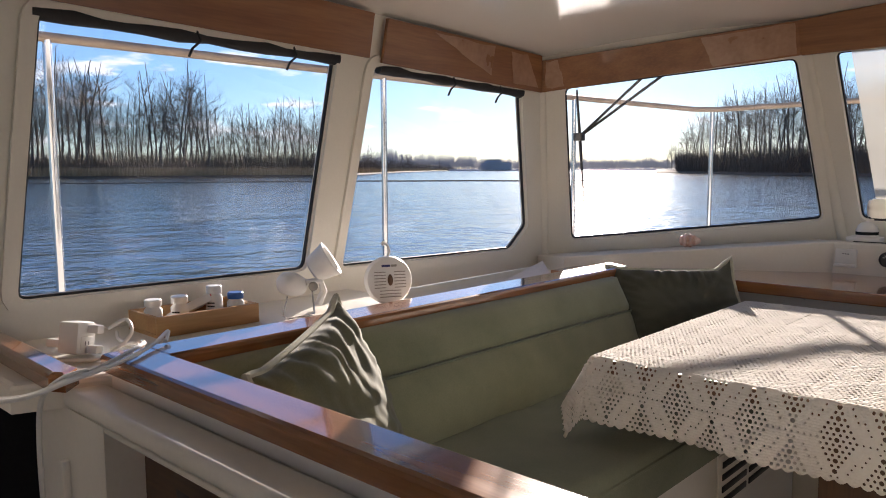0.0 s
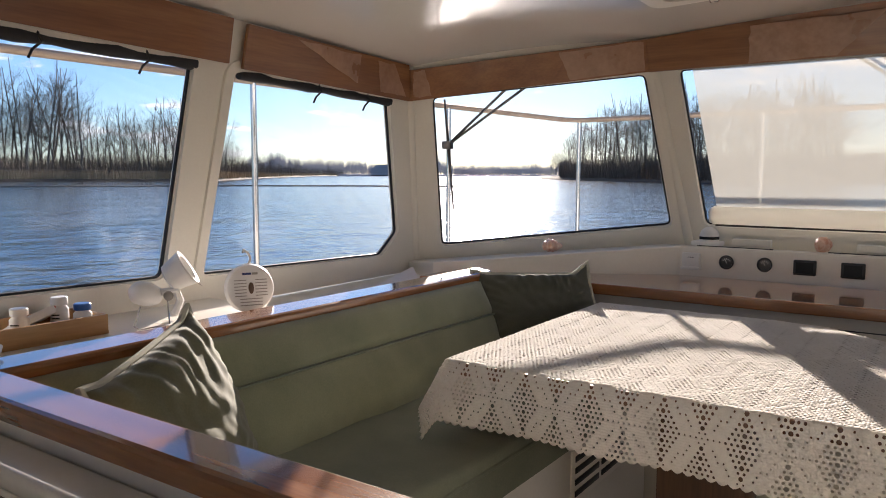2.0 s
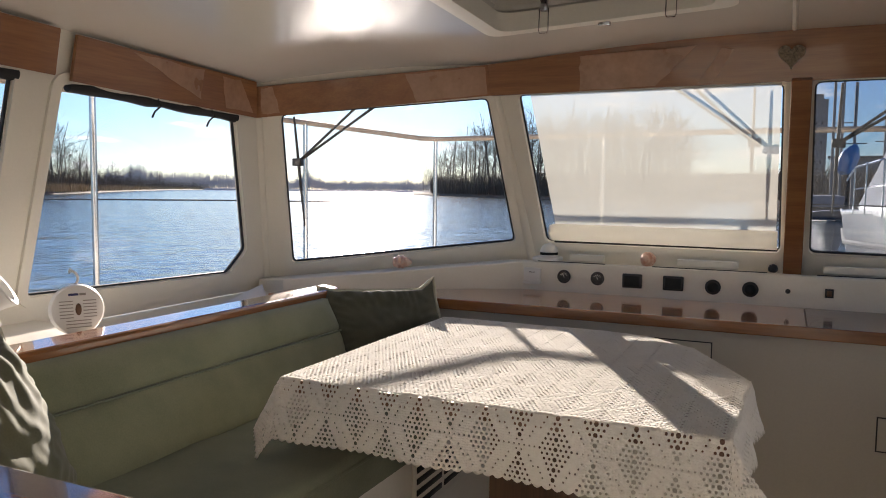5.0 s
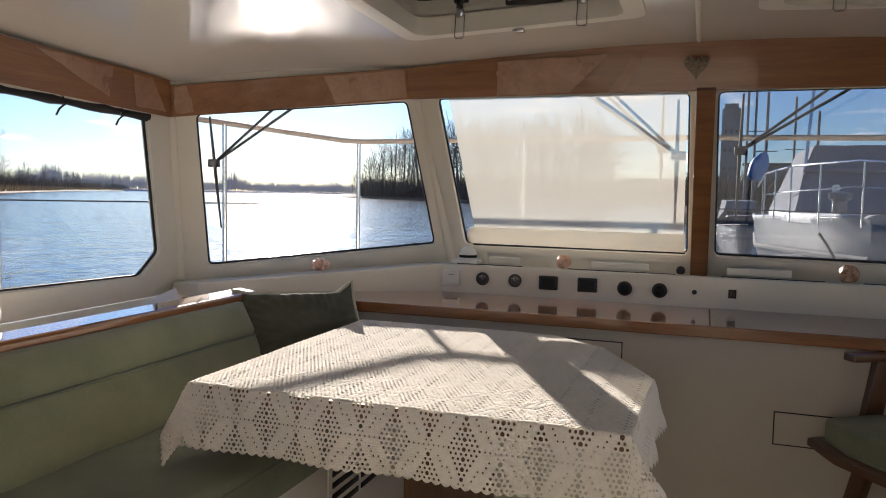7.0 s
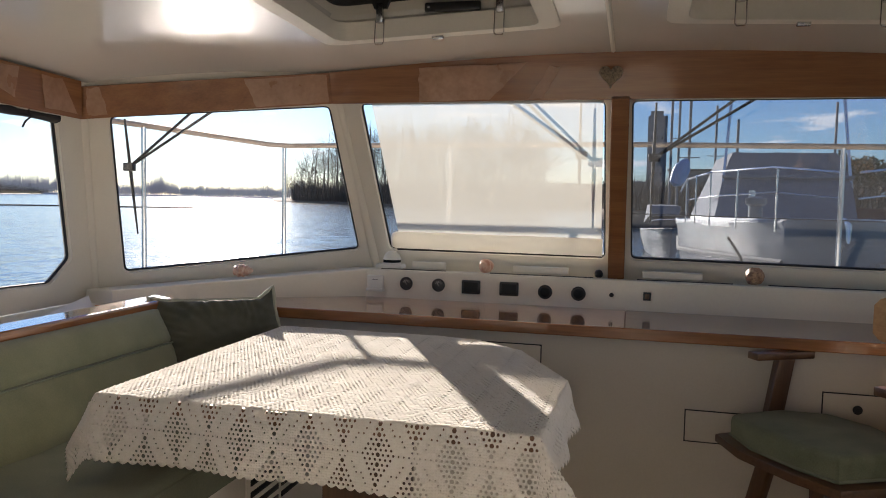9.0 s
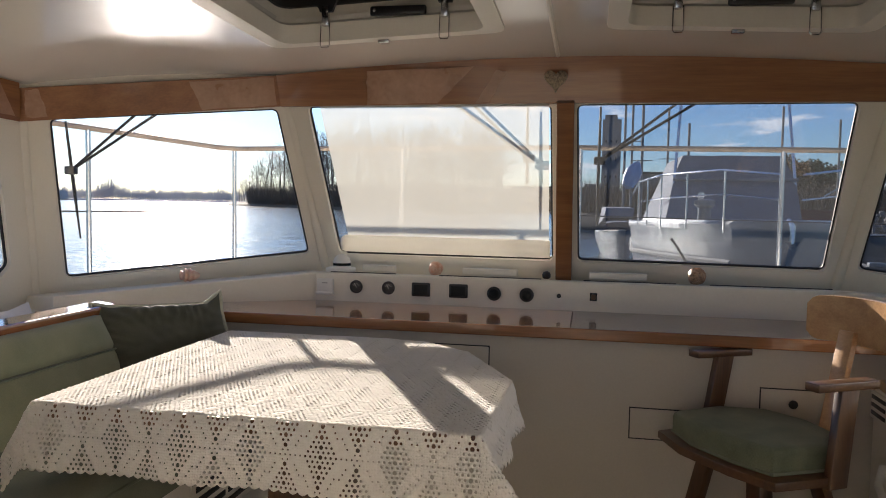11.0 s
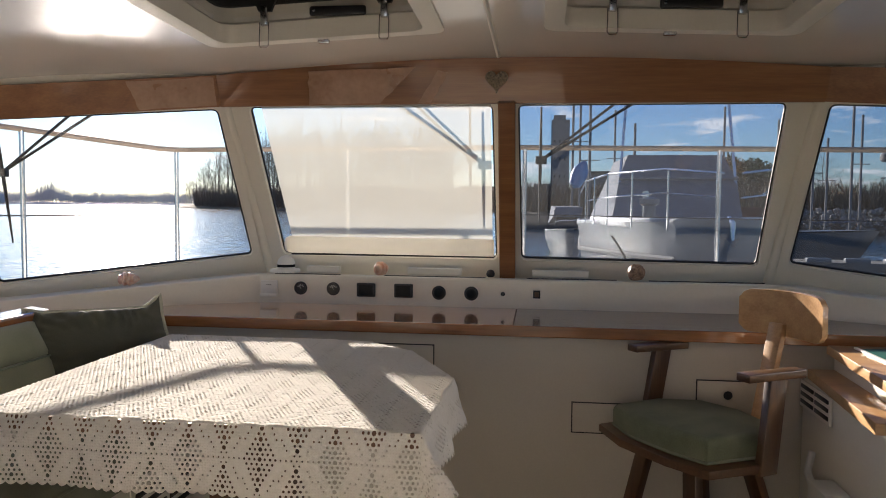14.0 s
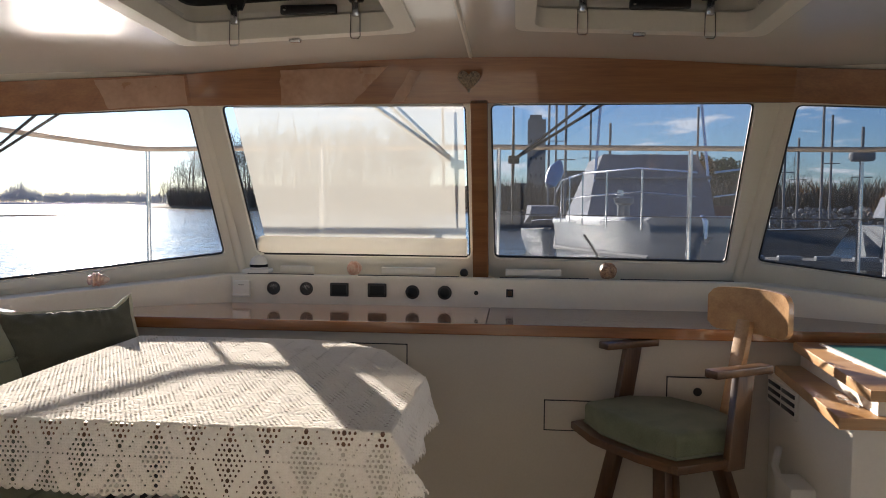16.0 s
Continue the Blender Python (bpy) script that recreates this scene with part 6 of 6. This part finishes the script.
for sx in (-1, 1):
    part("bow_rail", moored(tube([(0.12 * sx, -0.05, 2.75), (0.8 * sx, 0.8, 2.85), (1.55 * sx, 2.6, 2.85), (1.9 * sx, 5.0, 2.80), (2.0 * sx, 7.0, 2.6)], 0.018, 7), YM), STEEL, ya)
    part("mid_rail", moored(tube([(0.12 * sx, -0.02, 2.42), (0.8 * sx, 0.8, 2.5), (1.55 * sx, 2.6, 2.45), (1.9 * sx, 5.0, 2.4)], 0.012, 6), YM), STEEL, ya)
    for x, y in ((0.75, 0.75), (1.2, 1.7), (1.55, 2.6), (1.75, 3.8), (1.9, 5.0)):
        part("stanchion", moored(tube([(x * sx, y, 1.95), (x * sx, y, 2.85)], 0.014, 6), YM), STEEL, ya)
    part("flybridge_pole", moored(tube([(1.14 * sx - 0.1, 5.0, 2.5), (0.97 * sx - 0.12, 5.4, 4.9)], 0.03, 7), YM), STEEL, ya)
    sheer_pts = []
    for q in range(1, 17):
        f = q / 16
        zt = 2.10 + (1.86 - 2.10) * min(1, f * 1.6)
        sheer_pts.append((sx * 2.05 * min(1, (f * 2.3) ** 0.62) * 0.975, f * 13 + 0.26 * 0.81 * (1 - f), zt * 0.72))
    # dark tube in place of the shadow band under the deck edge
    part("hull_shade_band", moored(tube(sheer_pts, 0.05, 6), YM), CONC, ya)
    part("gunwale", moored(tube([(x * 1.02, y, z / 0.72 + 0.02) for x, y, z in sheer_pts], 0.045, 6), YM), WHITE, ya)
    part("porthole", moored(box((1.40 * sx, 2.25, 1.15), (1.58 * sx, 2.95, 1.22), 0.01), YM), STEEL, ya)
part("anchor", moored(tube([(0, 0.15, 2.15), (0, -0.12, 2.08), (0.0, -0.16, 1.85)], [0.03, 0.04, 0.02], 7), YM), STEEL, ya)
ANCHOR = material("dull_galvanised", (0.12, 0.125, 0.13), (0.2, 0.205, 0.21), 0.5, metal=0.6)
part("anchor_fluke", moored(slab([(-0.10, -0.15, 1.88), (0.10, -0.15, 1.88), (0, -0.18, 1.76)], (0, 0.03, 0)), YM), ANCHOR, ya)
part("windlass", moored(lathe([(0.10, 2.08), (0.10, 2.3), (0.16, 2.34), (0.16, 2.42), (0.05, 2.45)], 14, Matrix.Translation((-0.9, 2.0, 0))), YM), HULL, ya)
part("mooring_post", moored(tube([(-0.95, 2.1, 2.1), (-0.95, 2.1, 2.55)], 0.05, 8), YM), STEEL, ya)
FEND = material("blue_fender", (0.05, 0.22, 0.50), (0.08, 0.28, 0.58), 0.4)
tagged(link("fender", lathe([(0.02, -0.34), (0.14, -0.27), (0.19, -0.05), (0.18, 0.12), (0.09, 0.28), (0.03, 0.34)], 18, Matrix.Translation((1.22, 14.0, 2.02)) @ pose(0, 0, 0, 0, 22, 0) @ Matrix.Scale(0.78, 4)), FEND, smooth=True), "sky blue inflated round fender hung on a rail", "fender")


def small_boat(x, y, turn, length, beam, z, cover, label):
    m = Matrix.Translation((x, y, ZW)) @ pose(0, 0, 0, 0, 0, turn)
    b = empty("motor_boat", label, "boat", group="moored boats")
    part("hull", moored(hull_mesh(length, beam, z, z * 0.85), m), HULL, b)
    part("rub_rail", moored(tube([(-beam * 0.46, length * 0.9, z * 0.86), (-beam * 0.5, length * 0.5, z * 0.9), (-beam * 0.38, length * 0.18, z * 0.98), (0, -0.02, z * 1.02), (beam * 0.38, length * 0.18, z * 0.98), (beam * 0.5, length * 0.5, z * 0.9), (beam * 0.46, length * 0.9, z * 0.86)], 0.03, 6), m), RUBBER, b)
    part("windscreen", moored(slab([(-beam * 0.4, length * 0.40, z), (beam * 0.4, length * 0.40, z), (beam * 0.32, length * 0.5, z + 0.55), (-beam * 0.32, length * 0.5, z + 0.55)], (0, 0.03, 0)), m), DARKGLASS, b)
    bm = slab([(-beam * 0.42, length * 0.47, z + 0.5), (-beam * 0.34, length * 0.52, z + 0.95), (-beam * 0.34, length * 0.9, z + 1.0), (-beam * 0.42, length * 0.95, z + 0.1)], (beam * 0.8, 0, 0), 0.05)
    part("canopy", moored(bm, m), cover, b)
    part("bow_rail", moored(tube([(-beam * 0.4, length * 0.35, z + 0.3), (-beam * 0.25, length * 0.12, z + 0.38), (0, 0.0, z + 0.4), (beam * 0.25, length * 0.12, z + 0.38), (beam * 0.4, length * 0.35, z + 0.3)], 0.015, 6), m), STEEL, b)
    return b


small_boat(15.0, 34.2, 72, 7.5, 2.6, 1.35, MAROON, "grey-hulled motor boat with a maroon canopy at the dock")
small_boat(23.2, 32.0, 84, 8.0, 2.9, 1.75, CANVAS, "pale motor cruiser with a grey canopy at the dock")
small_boat(2.0, 32.0, 4, 6.0, 1.6, 1.3, CANVAS, "small white boat with a grey cover beyond the yacht")
for a, d, h in ((2.9, 60, 9.6), (3.4, 64, 11), (4.2, 55, 8), (5.9, 70, 9.5), (7.4, 60, 7.2), (19.3, 62, 7), (20.1, 70, 6.6), (21.6, 65, 9.4), (22.1, 72, 8.6), (24.0, 58, 6.2), (26.2, 60, 10.0), (27.4, 66, 8.0), (17.0, 75, 8.8), (13.5, 70, 9.5)):
    ms = empty("mast", "slim sailing boat mast rising above the marina", "mast", group="marina masts")
    p = polar(a, d, ZW)
    part("spar", tube([p, p + Vector((0, 0, h + 1.5))], 0.10, 6), CONC, ms)
    part("spreader", tube([p + Vector((-0.7, 0, h * 0.7)), p + Vector((0.7, 0, h * 0.7))], 0.04, 5), CONC, ms)
rd = empty("radar_post", "white radar dome on a post above a boat", "radar")
part("post", tube([polar(24.9, 19, ZW - 0.3), polar(24.9, 19, 2.45)], 0.05, 8), STEEL, rd)
part("dome", lathe([(0.22, 2.45), (0.26, 2.5), (0.26, 2.62), (0.16, 2.68), (0.05, 2.69)], 20, Matrix.Translation(polar(24.9, 19, 0))), HULL, rd)
dock = empty("dock", "low grey floating marina dock with white edge blocks", "dock")
PLANK = material("grey_dock_planks", (0.16, 0.15, 0.135), (0.25, 0.235, 0.21), 0.9, scale=1.0, fine=14)
DKM = Matrix.Translation((9.6, 28.6, ZW)) @ pose(0, 0, 0, 0, 0, -6)
part("deck_board", box((-1.2, -0.9, 0.1), (9, 0.9, 0.40), m=DKM), PLANK, dock, smooth=False)
for i in range(7):
    part("edge_block", box((-0.9 + 1.25 * i, -0.88, 0.401), (-0.1 + 1.25 * i, -0.55, 0.55), 0.02, m=DKM), HULL, dock)
# silo tower, sheds
tw = empty("silo_tower", "tall grey concrete grain silo tower", "tower")
TMX = Matrix.Translation(polar(1.56, 400, ZW)) @ pose(0, 0, 0, 0, 0, -1.5)
part("shaft", box((-4.7, -5, 0), (4.7, 5, 47), m=TMX), CONC, tw, smooth=False)
part("head", box((-3.6, -4, 47), (2.6, 4, 49.5), m=TMX), CONC, tw, smooth=False)
part("annex", box((-13, -5, 0), (-4.7, 5, 14), m=TMX), CONC, tw, smooth=False)
for i in range(4):
    for j in range(3):
        part("window", box((-3.2 + 2.6 * j, -5.06, 8 + 9 * i), (-2.4 + 2.6 * j, -4.9, 9.6 + 9 * i), m=TMX), DARKGLASS, tw, smooth=False)
for az, d, w, h in ((5.5, 300, 30, 15), (-3, 420, 40, 12), (10, 330, 40, 9)):
    sh = empty("shed", "dark low waterfront shed beyond the marina", "building", group="waterfront sheds")
    m = Matrix.Translation(polar(az, d, ZW)) @ pose(0, 0, 0, 0, 0, -az)
    part("wall", box((-w / 2, -6, 0), (w / 2, 6, h), m=m), CONC, sh, smooth=False)
    part("roof", box((-w / 2 - 1, -7, h), (w / 2 + 1, 7, h + 0.8), m=m), DARKGLASS, sh, smooth=False)
ground_strip("breakwater", [(az, 75) for az in range(-2, 45)], 60, 1.6, SOIL, "stony breakwater bank behind the marina")


def rocks():
    rnd = random.Random(8)
    bm = bmesh.new()
    for _ in range(900):
        az = rnd.uniform(12, 32)
        p = polar(az, 74 + rnd.uniform(0, 9), ZW + rnd.uniform(0.2, 2.2))
        vs = bmesh.ops.create_icosphere(bm, subdivisions=1, radius=rnd.uniform(0.10, 0.28))["verts"]
        for v in vs:
            v.co = v.co * (0.8 + 0.5 * rnd.random()) + p
    tagged(link("breakwater_stones", bm, CONC), "loose grey stones on the breakwater", "stones", kind="stuff")


rocks()
blades("marina_brush", 15000, lambda r: polar(r.uniform(-2, 36), 84 + r.uniform(0, 30), ZW + 1), (1.5, 5.0), (0.03, 0.10), 0.35, BRUSH, "brown brush on the breakwater", "undergrowth", 21)


def leafy(seed, h):
    """A trunk with a crown of many small leaf clumps, uneven and gappy."""
    rnd = random.Random(seed)
    trunk = tube([(0, 0, 0), (0.1, 0, h * 0.3), (0, 0.1, h * 0.6), (0.1, 0, h * 0.9)], [h * 0.03, h * 0.022, h * 0.012, h * 0.004], 6)
    vs, fs = [], []
    lobes = [(Vector((rnd.gauss(0, 0.16) * h, rnd.gauss(0, 0.16) * h, rnd.uniform(0.35, 0.9) * h)), rnd.uniform(0.10, 0.2) * h) for _ in range(16)]
    for c, r in lobes:
        for _ in range(190):
            d = Vector((rnd.gauss(0, 1), rnd.gauss(0, 1), rnd.gauss(0, 0.8))).normalized() * r * rnd.uniform(0.55, 1.05)
            p, s = c + d, rnd.uniform(0.12, 0.3)
            a, b = Vector((rnd.gauss(0, 1), rnd.gauss(0, 1), rnd.gauss(0, 1))).normalized() * s, Vector((rnd.gauss(0, 1), rnd.gauss(0, 1), rnd.gauss(0, 1))).normalized() * s
            k = len(vs)
            vs += [p - a, p + b, p + a, p - b]
            fs.append((k, k + 1, k + 2, k + 3))
    me = bpy.data.meshes.new("crown")
    me.from_pydata(vs, [], fs)
    me.materials.append(EVERGREEN)
    return trunk, me


lt, lc = leafy(3, 9.0)
ltm = bpy.data.meshes.new("trunk")
lt.to_mesh(ltm)
lt.free()
ltm.materials.append(BARK)
for az, d, h in ((14.2, 105, 7.5), (15.4, 100, 6.6), (16.6, 110, 6.8), (17.8, 100, 5.6), (12.8, 120, 6.5), (26.6, 90, 5.0), (28.2, 95, 5.6), (30, 100, 5.0)):
    th = empty("tree", "bushy autumn tree in fading leaf behind the marina", "tree", group="marina trees", at=polar(az, d, ZW + 1.5))
    th.scale = (h / 9 * 1.2, h / 9 * 1.2, h / 9)
    th.rotation_euler = (0, 0, az)
    for nm, me in (("trunk", ltm), ("crown", lc)):
        o = new(nm, me)
        o.parent = th
for az, h in ((18.6, 11), (19.2, 12), (19.9, 10), (18.0, 9), (31, 11)):
    plant(az, 115, h, int(az) % 7, rnd, "marina trees", "bare poplar behind the marina")
